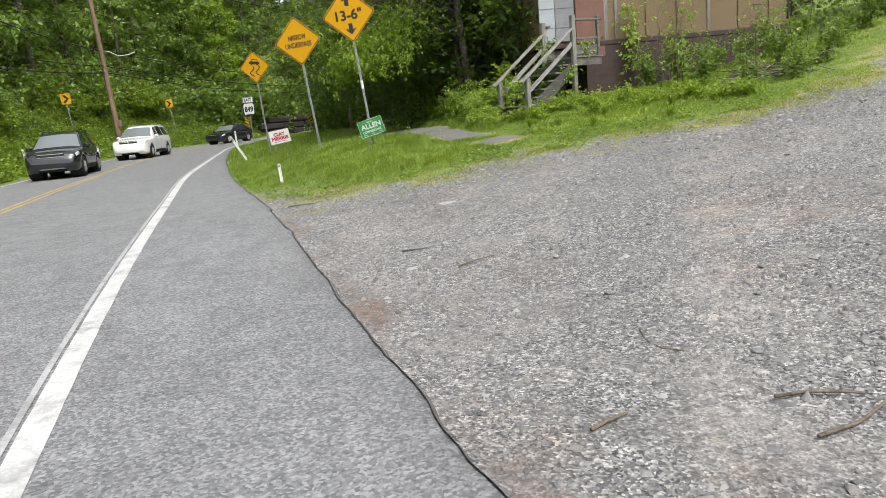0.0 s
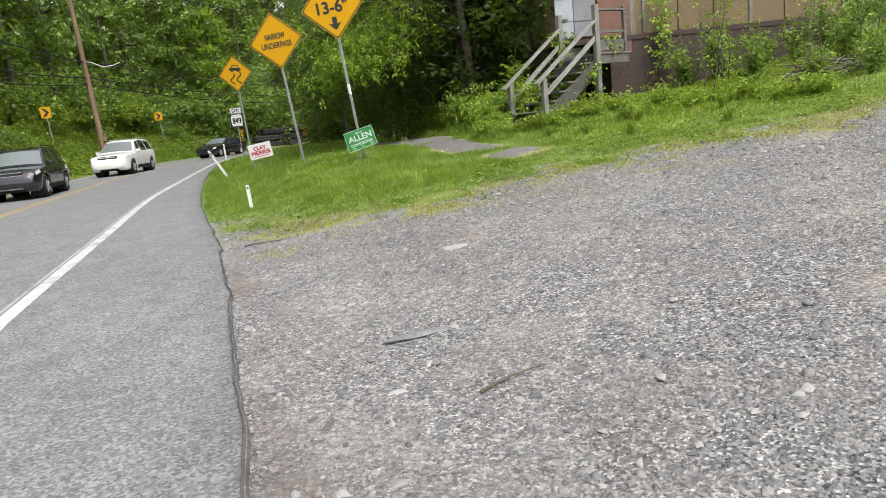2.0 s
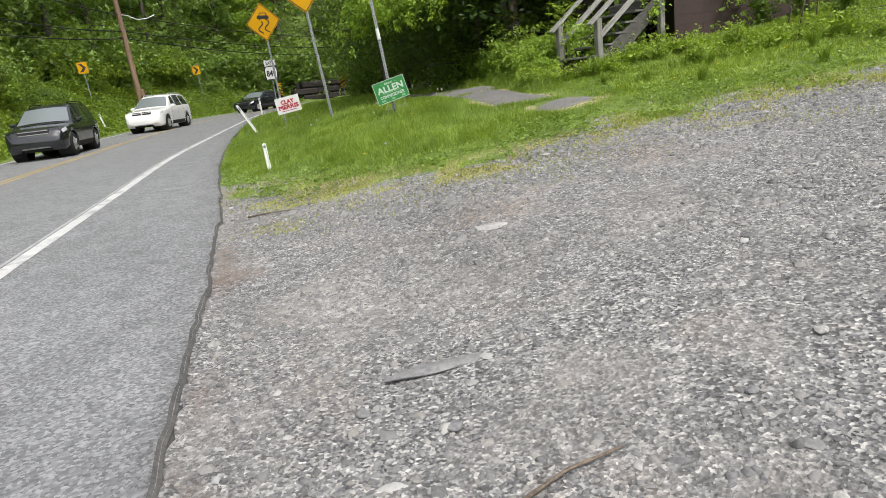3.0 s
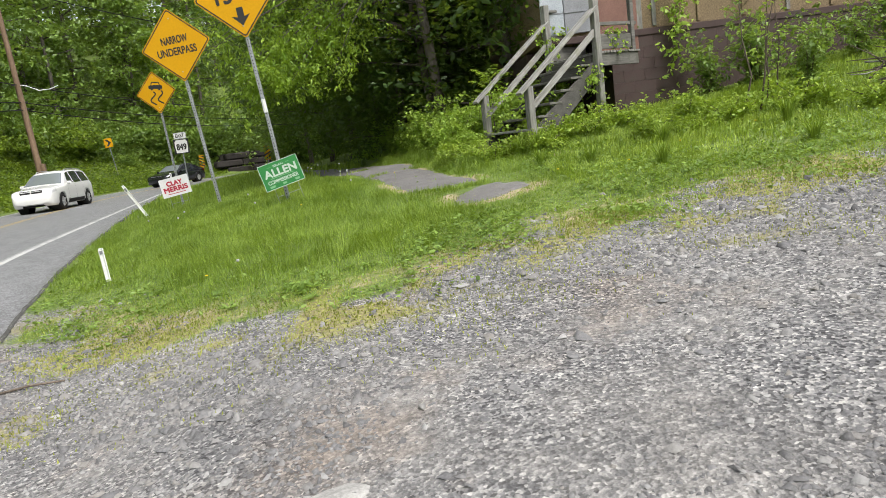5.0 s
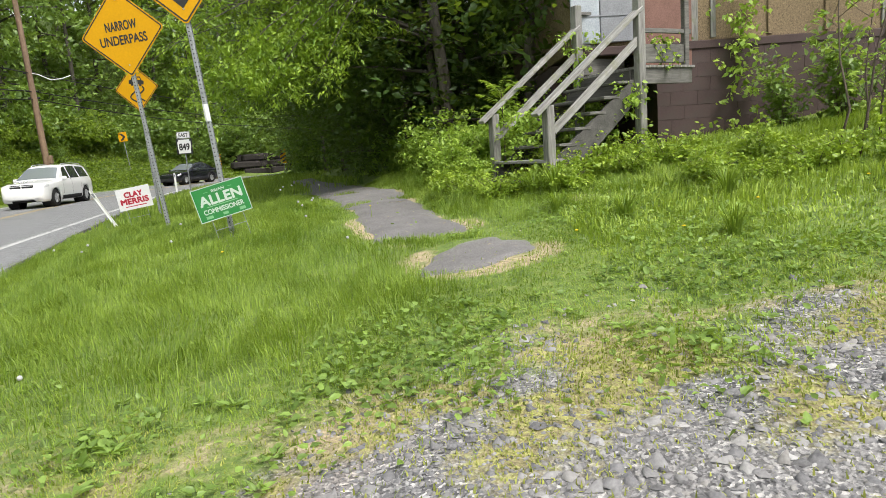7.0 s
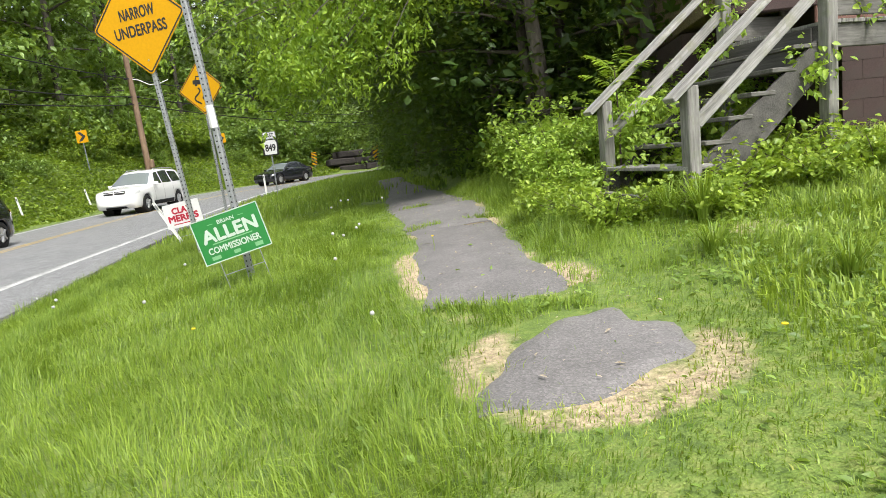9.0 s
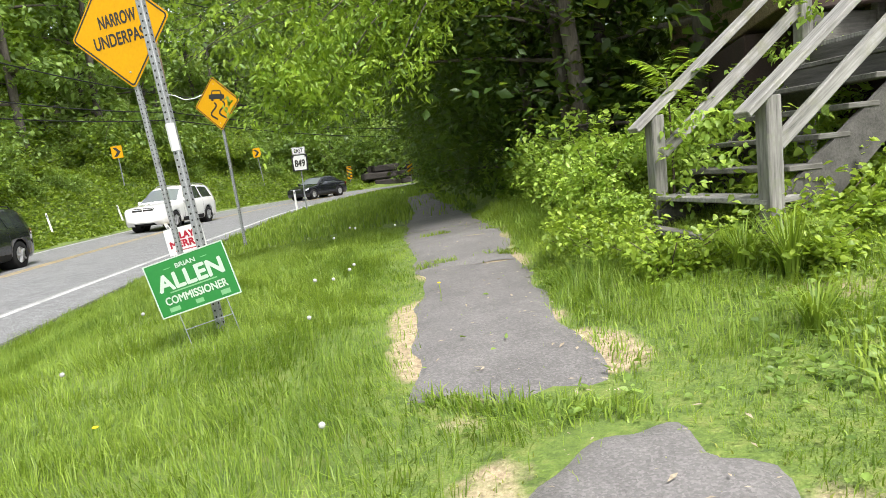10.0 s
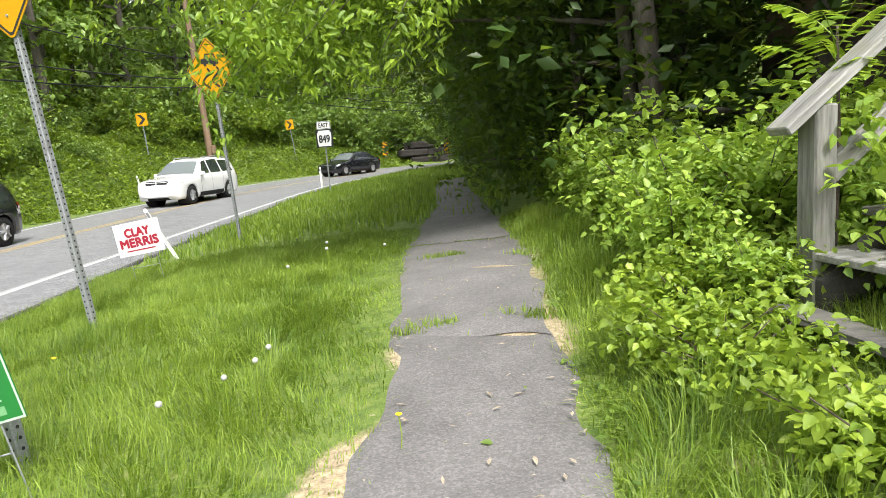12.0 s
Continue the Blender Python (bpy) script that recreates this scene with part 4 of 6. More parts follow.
def build_house():
    g = thing("house", pose(4.3, 18.98, 0, 0, 0, 2), "old house with maroon block base and tan pebbledash wall", "house")
    LO, HI, SEAM, EAVE, depth = -1.5, 5.4, 3.02, 5.6, 7.0
    L, mid = HI - LO, (HI + LO) / 2
    # added recess: base set back left of here so the porch underside goes dark
    SHADE_RECESS = -0.25
    part("foundation", box("foundation", (HI - SHADE_RECESS - 0.01, depth, 3.0), BLOCK, 0.01), g, "maroon painted block base", pose((HI + SHADE_RECESS) / 2, 0.062 + depth / 2, SEAM - 1.5))
    part("foundation", box("foundation", (SHADE_RECESS - LO, depth - 1.5, 3.0), BLOCK, 0.01), g, "block base set back to make shade under the porch", pose((SHADE_RECESS + LO) / 2 - 0.004, 0.062 + 1.5 + (depth - 1.5) / 2, SEAM - 1.51))
    part("wall", box("wall", (L - 0.1, depth - 0.06, EAVE - SEAM - 0.05), PEBBLE, 0.01), g, "tan pebbledash wall", pose(mid, 0.05 + depth / 2, (SEAM + EAVE) / 2 + 0.02))
    part("sill_board", box("sill_board", (L, 0.12, 0.12), BLOCK, 0.01), g, "maroon sill over the block base", pose(mid, 0.04, SEAM - 0.02))
    meshes = [box("block", (0.3985, 0.1, 0.1985), BLOCK, 0.002, jitter=0.0006) for _ in range(5)]
    half_block = box("block", (0.1985, 0.1, 0.1985), BLOCK, 0.002)
    for row in range(9):
        if row % 2 and SEAM - 0.18 - row * 0.2 > 1.2:
            part("block", half_block, g, m=pose(SHADE_RECESS + 0.1, 0.05, SEAM - 0.18 - row * 0.2))
        for i in range(17):
            x, z = LO + 0.25 + i * 0.4 + (0.2 if row % 2 else 0), SEAM - 0.18 - row * 0.2
            if SHADE_RECESS + 0.2 < x < HI - 0.2 and z > 1.2:
                part("block", random.choice(meshes), g, m=pose(x, 0.05 + random.uniform(-0.002, 0.002), z))
    for i in range(6):
        part("batten", box("batten", (0.075, 0.03, EAVE - SEAM - 0.1), PEBBLE if i % 3 else GREY_WOOD, 0.005), g, "vertical wall batten", pose(0.62 + i * 0.85, 0.062, (SEAM + EAVE) / 2 + 0.03))
    part("corner_board", box("corner_board", (0.1, 0.05, 2.6), GREY_WOOD, 0.006), g, "grey corner board", pose(0.33, 0.04, SEAM + 1.3))
    part("door", box("door", (0.78, 0.05, 2.5), PANEL_BROWN, 0.01), g, "faded terracotta door panel", pose(-0.11, 0.02, 2.66 + 1.25))
    part("panel", box("panel", (0.42, 0.05, 1.5), PANEL_WHITE, 0.01), g, "chalky pale blue-white panel", pose(-1.28, 0.02, 3.12 + 0.75))
    part("panel", box("panel", (0.52, 0.05, 1.5), PANEL_GREY, 0.01), g, "grey painted panel", pose(-0.8, 0.024, 3.12 + 0.75))
    for z in (3.5, 4.0):
        part("panel_joint", box("panel_joint", (0.94, 0.01, 0.02), PANEL_GREY, 0.001), g, "", pose(-1.02, -0.008, z))
    verts = []
    for x in (LO - 0.4, HI + 0.4):
        verts += [(x, -0.5, EAVE - 0.05), (x, depth / 2, EAVE + 2.6), (x, depth + 0.6, EAVE - 0.05), (x, depth + 0.6, EAVE - 0.2), (x, depth / 2, EAVE + 2.4), (x, -0.5, EAVE - 0.2)]
    faces = [tuple(range(6)), tuple(range(11, 5, -1))] + [(i, i + 6, (i + 1) % 6 + 6, (i + 1) % 6) for i in range(6)]
    part("roof", mesh_of("roof", verts, faces, ROOFING), g, "dark shingled gable roof")


build_house()
build_stairs()


# ---- cars ----
def car_wheel(parent, x, y, r, w):
    v, f = [], []
    prof = [(r * 0.62, -w / 2), (r * 0.93, -w / 2), (r, -w / 2 + 0.03), (r, w / 2 - 0.03), (r * 0.93, w / 2), (r * 0.62, w / 2)]
    n = 22
    for k in range(n):
        a = 2 * math.pi * k / n
        v += [(q * math.cos(a), s, q * math.sin(a)) for q, s in prof]
    m = len(prof)
    for k in range(n):
        f += [(k * m + i, k * m + i + 1, (k + 1) % n * m + i + 1, (k + 1) % n * m + i) for i in range(m - 1)]
    wheel = part("wheel", mesh_of("wheel", v, f, RUBBER, True), parent, "black tyre", pose(x, y, r))
    s = 1 if y > 0 else -1
    pieces = [tube([(0, s * (w / 2 - 0.05), 0), (0, s * (w / 2 - 0.02), 0)], [r * 0.62, r * 0.6], 20)]
    for k in range(5):
        a = 2 * math.pi * k / 5
        pieces.append(tube([(0, s * (w / 2 - 0.01), 0), (r * 0.58 * math.cos(a), s * (w / 2 - 0.012), r * 0.58 * math.sin(a))], [0.05, 0.04], 5))
    v, f = joined(pieces)
    part("rim", mesh_of("rim", v, f, ALLOY), wheel, "silver spoked rim")


# side outlines: share of the length from the middle, bonnet or roof height, half width at the waist and at the roof as shares
SUV_TOP = [(0.5, 0.6), (0.492, 0.8), (0.475, 0.93), (0.43, 1.0), (0.32, 1.06), (0.235, 1.1), (0.08, 1.63), (0.03, 1.71), (-0.1, 1.75), (-0.28, 1.73), (-0.41, 1.67), (-0.455, 1.5), (-0.487, 1.1), (-0.497, 0.85), (-0.5, 0.6)]
SALOON_TOP = [(0.5, 0.5), (0.49, 0.65), (0.46, 0.74), (0.4, 0.82), (0.28, 0.89), (0.21, 0.93), (0.05, 1.36), (-0.02, 1.43), (-0.14, 1.43), (-0.22, 1.37), (-0.37, 1.03), (-0.46, 1.0), (-0.485, 0.9), (-0.497, 0.7), (-0.5, 0.5)]
WAIST = [(0.5, 0.66), (0.492, 0.78), (0.475, 0.87), (0.43, 0.95), (0.34, 0.99), (0.2, 1.0), (-0.3, 1.0), (-0.42, 0.97), (-0.475, 0.9), (-0.493, 0.82), (-0.5, 0.72)]


def car(at, facing, length, width, tall, paint, label, suv=True):
    """A car that looks along +x: one smooth shell with wheel openings, and panes, lamps and trim laid on it."""
    g = thing("car", Matrix.Translation(at) @ pose(0, 0, 0, 0, 0, facing), label, "car", "cars on the road")
    L, W, r = length, width / 2, 0.365 if suv else 0.33
    top = SUV_TOP if suv else SALOON_TOP
    scale_z = tall / max(z for _, z in top)
    waist_z, clear = (1.07 * scale_z, 0.25) if suv else (0.92, 0.19)
    axles = (0.305, -0.285)
    pick = lambda table, u: float(np.interp(-u, [-p for p, _ in table], [q for _, q in table]))
    top_at = lambda u: sum(pick(top, min(0.5, max(-0.5, u + d))) for d in (-0.012, 0, 0.012)) / 3 * scale_z

    def section(u):
        """Half of the cross-section at u, from the sill over the waist to the middle of the top."""
        z1, w = top_at(u), W * pick(WAIST, u)
        zw = min(waist_z, z1 - 0.05)
        low = clear + 0.14 * step01(abs(u), 0.455, 0.5)
        up = max(0.0, z1 - zw - 0.05)
        wr = w * (0.93 - 0.22 * min(1, up / 0.55))
        pts = [(w * 0.55, low), (w * 0.92, low), (w * 0.985, low + 0.1), (w * 1.0, low + (zw - low) * 0.45), (w * 1.0, low + (zw - low) * 0.72), (w * 0.985, zw - 0.06), (w * 0.955, zw)]
        pts += [(w * 0.94 + (wr - w * 0.94) * k / 4, zw + (z1 - 0.05 - zw) * k / 4) for k in range(1, 5)]
        pts += [(wr * 0.93, z1 - 0.022), (wr * 0.8, z1 - 0.006), (wr * 0.4, z1 + 0.012), (0.0, z1 + 0.018)]
        return pts

    def arched(u, y, z):
        for a in axles:
            dx = (u - a) * L
            if abs(dx) < r + 0.06 and y > W * 0.5:
                z = max(z, r + math.sqrt((r + 0.06) ** 2 - dx * dx))
        return z

    us = sorted(set([round(0.5 - k / 110, 5) for k in range(111)] + [0.496, 0.488, -0.496, -0.488]), reverse=True)
    rows = [[(u * L, y, arched(u, y, z)) for y, z in section(u)] for u in us]
    m = len(rows[0])
    verts = [p for row in rows for p in row + [(x, -y, z) for x, y, z in row[-2::-1]]]
    n = 2 * m - 1
    faces = [(i * n + k, i * n + k + 1, (i + 1) * n + k + 1, (i + 1) * n + k) for i in range(len(us) - 1) for k in range(n - 1)]
    faces += [tuple(range(n))[::-1], tuple((len(us) - 1) * n + k for k in range(n))]
    part("body", mesh_of("body", verts, faces, paint, True), g, "glossy painted body shell")

    def patch(name, u0, u1, k0, k1, mat, label, lift=0.008, slant=(0, 0), sides=(1, -1), steps=8):
        """A pane over a stretch of the shell: from u0 back to u1, between two places up the section."""
        for sg in sides:
            v, q = [], 5
            for i in range(steps + 1):
                for k in range(q + 1):
                    up = k / q
                    a, b = u0 + slant[0] * up, u1 + slant[1] * up
                    u = a + (b - a) * i / steps
                    sec = section(u)
                    f = k0 + (k1 - k0) * up
                    j = min(len(sec) - 2, int(f))
                    y, z = (sec[j][c] + (sec[j + 1][c] - sec[j][c]) * (f - j) for c in (0, 1))
                    dy, dz = sec[j + 1][1] - sec[j][1], sec[j][0] - sec[j + 1][0]
                    ln = math.hypot(dy, dz) or 1
                    slope = (top_at(u - 0.01) - top_at(u + 0.01)) / (0.02 * L) if k0 >= 10 else 0
                    v.append((u * L + lift * slope, sg * (y + lift * dy / ln), z + lift * dz / ln))
            w = q + 1
            part(name, mesh_of(name, v, [(i * w + k, i * w + k + 1, (i + 1) * w + k + 1, (i + 1) * w + k) for i in range(steps) for k in range(q)], mat, True), g, label)

    def across(name, u0, u1, share, mat, label, lift=0.01):
        """A pane right across the car on the sloping glass at its front or back."""
        v, q = [], 10
        for i in range(9):
            u = u0 + (u1 - u0) * i / 8
            sec = section(u)
            wr, z1 = sec[11][0], top_at(u)
            slope = (top_at(u - 0.004) - top_at(u + 0.004)) / (0.008 * L)
            for k in range(q + 1):
                y = (2 * k / q - 1) * wr * share
                z = float(np.interp(abs(y), [sec[j][0] for j in (14, 13, 12, 11)], [sec[j][1] for j in (14, 13, 12, 11)]))
                v.append((u * L + lift * slope / math.hypot(1, slope), y, z + lift / math.hypot(1, slope)))
        part(name, mesh_of(name, v, [(i * 11 + k, i * 11 + k + 1, (i + 1) * 11 + k + 1, (i + 1) * 11 + k) for i in range(8) for k in range(10)], mat, True), g, label)

    if suv:
        across("windscreen", 0.222, 0.085, 0.99, PALE_GLASS, "pale reflecting windscreen")
        across("rear_window", -0.42, -0.475, 0.95, CAR_GLASS, "dark rear window")
        patch("side_window", 0.135, 0.0, 6.35, 9.7, CAR_GLASS, "dark front side window", slant=(-0.075, 0))
        patch("side_window", -0.018, -0.19, 6.35, 9.7, CAR_GLASS, "dark rear side window", slant=(0, 0.012))
        patch("side_window", -0.212, -0.4, 6.45, 9.5, CAR_GLASS, "dark quarter window", slant=(0.015, 0.03))
    else:
        across("windscreen", 0.2, 0.06, 0.99, PALE_GLASS, "pale reflecting windscreen")
        across("rear_window", -0.23, -0.355, 0.95, CAR_GLASS, "dark rear window")
        patch("side_window", 0.115, -0.04, 6.3, 9.6, CAR_GLASS, "dark front side window", slant=(-0.09, 0))
        patch("side_window", -0.055, -0.25, 6.3, 9.6, CAR_GLASS, "dark rear side window", slant=(0, 0.07))
    patch("headlight", 0.468, 0.405, 4.6, 5.9, LAMP_GLASS, "clear swept headlight", lift=0.012)
    patch("tail_light", -0.44, -0.478, 4.5, 6.0, TAIL_RED, "red tail light", lift=0.012)
    patch("sill", 0.2, -0.18, 1.2, 2.3, RUBBER, "black plastic sill", lift=0.01)
    for u in (0.165, -0.009, -0.19):
        patch("door_seam", u, u - 0.003, 2.3, 6.2, HOLE, "", lift=0.003, steps=1)
    for u in (0.02, -0.165):
        patch("door_handle", u, u - 0.04, 5.0, 5.25, ALLOY if paint is WHITE_PAINT else RUBBER, "door handle", lift=0.02, steps=3)
    nose = lambda u: u * L
    for s in (1, -1):
        part("mirror", box("mirror", (0.13, 0.2, 0.15), paint, 0.045), g, "door mirror", pose(L * 0.155, s * (W + 0.06), waist_z + 0.07))
        part("fog_light", box("fog_light", (0.08, 0.2, 0.09), LAMP_GLASS, 0.03), g, "round fog light", pose(nose(0.478), s * W * 0.66, clear + 0.27, 0, 0, -s * 20))
        for a in axles:
            v, f = tube([(a * L, s * W * 0.5, r), (a * L, s * W * 0.93, r)], [r + 0.05, r + 0.05], 24)
            part("wheel_arch", mesh_of("wheel_arch", v, f[:-2], RUBBER, True), g, "black wheel arch liner")
            car_wheel(g, a * L, s * (W - 0.14), r, 0.25)
    gh = 0.86 * scale_z if suv else 0.66
    part("grille", box("grille", (0.1, W * 0.98, 0.2), HOLE, 0.04), g, "dark grille", pose(nose(0.476), 0, gh))
    for k in range(2):
        part("grille_bar", box("grille_bar", (0.03, W * 0.94, 0.024), ALLOY if paint is BLACK_PAINT else paint, 0.006), g, "grille bar", pose(nose(0.476) + 0.045, 0, gh - 0.05 + k * 0.1))
    if paint is WHITE_PAINT:
        part("grille_bar", box("grille_bar", (0.03, 0.04, 0.2), paint, 0.006), g, "upright grille bar", pose(nose(0.476) + 0.046, 0, gh))
    part("lower_grille", box("lower_grille", (0.1, W * 1.25, 0.15), RUBBER, 0.04), g, "black lower grille", pose(nose(0.478), 0, clear + 0.26))
    part("bumper", box("bumper", (0.12, W * 1.45, 0.07), ALLOY if suv else paint, 0.03), g, "lower bumper strip", pose(nose(0.473), 0, clear + 0.13))
    part("underbody", box("underbody", (L * 0.9, W * 1.4, 0.12), RUBBER, 0.03), g, "dark underbody", pose(0, 0, clear + 0.06))
    if suv:
        for s in (1, -1):
            y = W * 0.63
            line = [(u * L, s * y, top_at(u) + h) for u, h in ((0.02, -0.02), (0.0, 0.045), (-0.18, 0.05), (-0.36, 0.045), (-0.38, -0.02))]
            v, f = tube(line, [0.018] * 5, 6)
            part("roof_rail", mesh_of("roof_rail", v, f, ALLOY if paint is WHITE_PAINT else RUBBER, True), g, "roof rail")


car((-14.58, 25.75, float(road_z(25.75)) + 0.004), -72.5, 4.52, 1.84, 1.68, BLACK_PAINT, "black compact sport utility car driving in the far lane")
car((-17.24, 38.6, float(road_z(38.6)) + 0.004), -83.3, 5.07, 1.93, 1.8, WHITE_PAINT, "white sport utility car driving in the far lane")
car((-17.45, 55.1, float(road_z(55.1)) + 0.004), -107, 4.55, 1.8, 1.46, BLACK_PAINT, "black saloon car coming out of the underpass bend", False)


# ---- plants ----
def leaf_mesh(name, p, axis_dir, size, width, mat, rs, fold=0.25, flat=0.6, fine=False):
    """Folded leaves at the points p, along axis_dir."""
    n = len(p)
    a = axis_dir / np.maximum(1e-6, np.linalg.norm(axis_dir, axis=1))[:, None]
    up = np.array([0, 0, 1.0]) * flat + rs.normal(0, 0.45, (n, 3))
    s = np.cross(a, up)
    s /= np.maximum(1e-6, np.linalg.norm(s, axis=1))[:, None]
    nn = np.cross(s, a)
    size = size[:, None]
    w = size * width
    if fine:
        low, high = p + a * size * 0.28, p + a * size * 0.62
        v = np.stack([p, low + s * w * 0.95 + nn * w * fold, high + s * w * 0.72 + nn * w * fold * 0.6, p + a * size - nn * w * fold * 1.6,
                      high - s * w * 0.72 + nn * w * fold * 0.6, low - s * w * 0.95 + nn * w * fold], 1).reshape(-1, 3)
        i = np.arange(n)[:, None] * 6
        f = np.concatenate([i + [[0, 3, 2, 1]], i + [[0, 5, 4, 3]]], 1).reshape(-1, 4)
        return mesh_fast(name, v, f, mat)
    mid = p + a * size * 0.42
    v = np.stack([p, mid + s * w + nn * w * fold, p + a * size - nn * w * fold, mid - s * w + nn * w * fold], 1).reshape(-1, 3)
    i = np.arange(n)[:, None] * 4
    f = np.concatenate([i + [[0, 2, 1]], i + [[0, 3, 2]]], 1).reshape(-1, 3)
    return mesh_fast(name, v, f, mat)


def sprays(centres, per, spread, rs, droop=0.3):
    """Leaf points and ways round many twig ends: each twig carries leaves along it."""
    n = len(centres)
    d = rs.normal(0, 1, (n, 3)) * [1, 1, 0.45]
    d /= np.linalg.norm(d, axis=1)[:, None]
    t = rs.rand(n, per, 1)
    base = centres[:, None, :] + d[:, None, :] * (t - 0.4) * spread
    base = base + rs.normal(0, 0.1 * spread, (n, per, 3))
    way = d[:, None, :] * 0.7 + rs.normal(0, 0.6, (n, per, 3)) * [1, 1, 0.5] + np.array([0, 0, -droop])
    return base.reshape(-1, 3), way.reshape(-1, 3)


def make_tree(seed, tall, crown_low, radius, twigs, per, leaf, leaf_mat, label, reach=None, trunk_r=None, name="tree", lean=0.03, spread=0.7):
    """A tree: bent tapering trunk, limbs, and a crown of leaf sprays along the limbs."""
    rs = np.random.RandomState(seed)
    g = thing(name, (0, 0, 0), label, "tree", "trees of the wood")
    tr = trunk_r or tall * 0.011
    bend = rs.normal(0, lean, 2) * tall
    line = lambda t: np.array([bend[0] * t * t + 0.12 * math.sin(5 * t + seed), bend[1] * t * t + 0.1 * math.cos(4 * t + seed), tall * t])
    v, f = tube([Vector(line(k / 9)) - Vector(line(0)) - Vector((0, 0, 0.4 if k == 0 else 0)) for k in range(10)], [tr * (1.35 if k == 0 else 1 - 0.085 * k) for k in range(10)], 9)
    part("trunk", mesh_of("trunk", v, f, BARK, True), g, "rough brown trunk")
    limbs, cent = [], []
    nl = 22
    for k in range(nl):
        t0 = crown_low / tall + (0.98 - crown_low / tall) * (k / nl) ** 0.85
        a = k * 2.4 + rs.rand() * 0.8
        shape = math.sin(math.pi * min(1, 0.18 + 0.82 * (t0 * tall - crown_low) / (tall - crown_low))) ** 0.6
        ln = radius * shape * rs.uniform(0.65, 1.1)
        d = np.array([math.cos(a), math.sin(a), rs.uniform(0.05, 0.5)])
        if reach is not None and k < nl * 0.6:
            d = d * 0.55 + np.array(reach) * rs.uniform(0.5, 1.1)
        p0 = line(t0) - line(0)
        pts = [p0 + d * ln * q - np.array([0, 0, 0.18 * ln * q * q]) for q in (0, 0.35, 0.7, 1.0)]
        limbs.append(tube([Vector(q) for q in pts], [tr * 0.4, tr * 0.26, tr * 0.15, tr * 0.05], 5))
        m = max(3, int(twigs / nl))
        q = rs.uniform(0.25, 1.05, m) ** 0.8
        pos = np.array([np.interp(q, (0, 0.35, 0.7, 1.0), [w[c] for w in pts]) for c in range(3)]).T
        cent.append(pos + rs.normal(0, 1, (m, 3)) * [radius * 0.17, radius * 0.17, radius * 0.12])
    v, f = joined(limbs)
    part("branchwork", mesh_of("branchwork", v, f, BARK, True), g)
    cent = np.concatenate(cent)
    p, w = sprays(cent, per, spread, rs)
    part("crown", leaf_mesh("crown", p, w, leaf * rs.uniform(0.6, 1.25, len(p)), 0.27, leaf_mat, rs), g, "loose leafy crown")
    return g


def make_shrub(seed, tall, radius, twigs, per, leaf, mat, label, name="shrub", width=0.3, droop=0.25, category="shrub", group="shrubs along the path"):
    rs = np.random.RandomState(seed)
    g = thing(name, (0, 0, 0), label, category, group)
    stems, cent = [], []
    for k in range(9):
        a = rs.rand() * 6.28
        ln = radius * rs.uniform(0.4, 1.0)
        top = np.array([math.cos(a) * ln, math.sin(a) * ln, tall * rs.uniform(0.6, 1.0)])
        mid = top * [0.4, 0.4, 0.6]
        stems.append(tube([(0.05 * math.cos(a), 0.05 * math.sin(a), -0.1), Vector(mid), Vector(top)], [0.006, 0.005, 0.003] if leaf < 0.12 else [0.014, 0.01, 0.004], 5))
        m = twigs // 9
        q = rs.uniform(0.1, 1.05, m)
        pos = np.array([np.interp(q, (0, 0.6, 1), (0, mid[c], top[c])) for c in range(3)]).T
        cent.append(pos + rs.normal(0, 1, (m, 3)) * [radius * 0.25, radius * 0.25, tall * 0.1])
    if leaf < 0.12:
        for v, f in stems:
            part("stalk", mesh_of("stalk", v, f, STEM, True), g)
    else:
        v, f = joined(stems)
        part("stalk", mesh_of("stalk", v, f, STEM, True), g)
    cent = np.concatenate(cent)
    cent[:, 2] = np.maximum(cent[:, 2], 0.04)
    p, w = sprays(cent, per, leaf * 3.2, rs, droop)
    part("foliage", leaf_mesh("foliage", p, w, leaf * rs.uniform(0.55, 1.25, len(p)), width, mat, rs, flat=0.95 if leaf < 0.12 else 0.6, fine=leaf < 0.12), g)
    return g


def plant(template, spots, scale=(0.85, 1.2), seed=1, sink=0.05):
    """Stands the template at the first spot and copies of it at the others."""
    rs = random.Random(seed)
    for i, (x, y, *more) in enumerate(spots):
        s = more[0] if more else rs.uniform(*scale)
        m = Matrix.Translation((x, y, float(height(x, y)) - sink)) @ pose(0, 0, 0, 0, 0, more[1] if len(more) > 1 else rs.uniform(0, 360)) @ Matrix.Diagonal((s, s, s * rs.uniform(0.92, 1.08), 1))
        ob = template if i == 0 else copy_thing(template, m)
        ob.matrix_basis = m


# tall wood on the far bank, behind the underpass and above the house
rs = np.random.RandomState(5)
spots = []
cand = np.stack([rs.uniform(-75, 40, 3000), rs.uniform(5, 125, 3000)])
cand = np.vstack([cand, -offset(cand[0], cand[1], LEFT), offset(cand[0], cand[1], RIGHT)])
for k in range(3000):
    x, y, dl, dr = cand[:, k]
    if dl > 7 and y > 8:
        gap = 3.8 if dl < 16 else 6.0
    elif y > 70 and dr > 5:
        gap = 4.5
    else:
        continue
    if abs(math.degrees(math.atan2(x, y))) > 58 or dl > 48:
        continue
    if all((x - a) ** 2 + (y - b) ** 2 > gap * gap for a, b in spots):
        spots.append((x, y))
    if len(spots) > 125:
        break
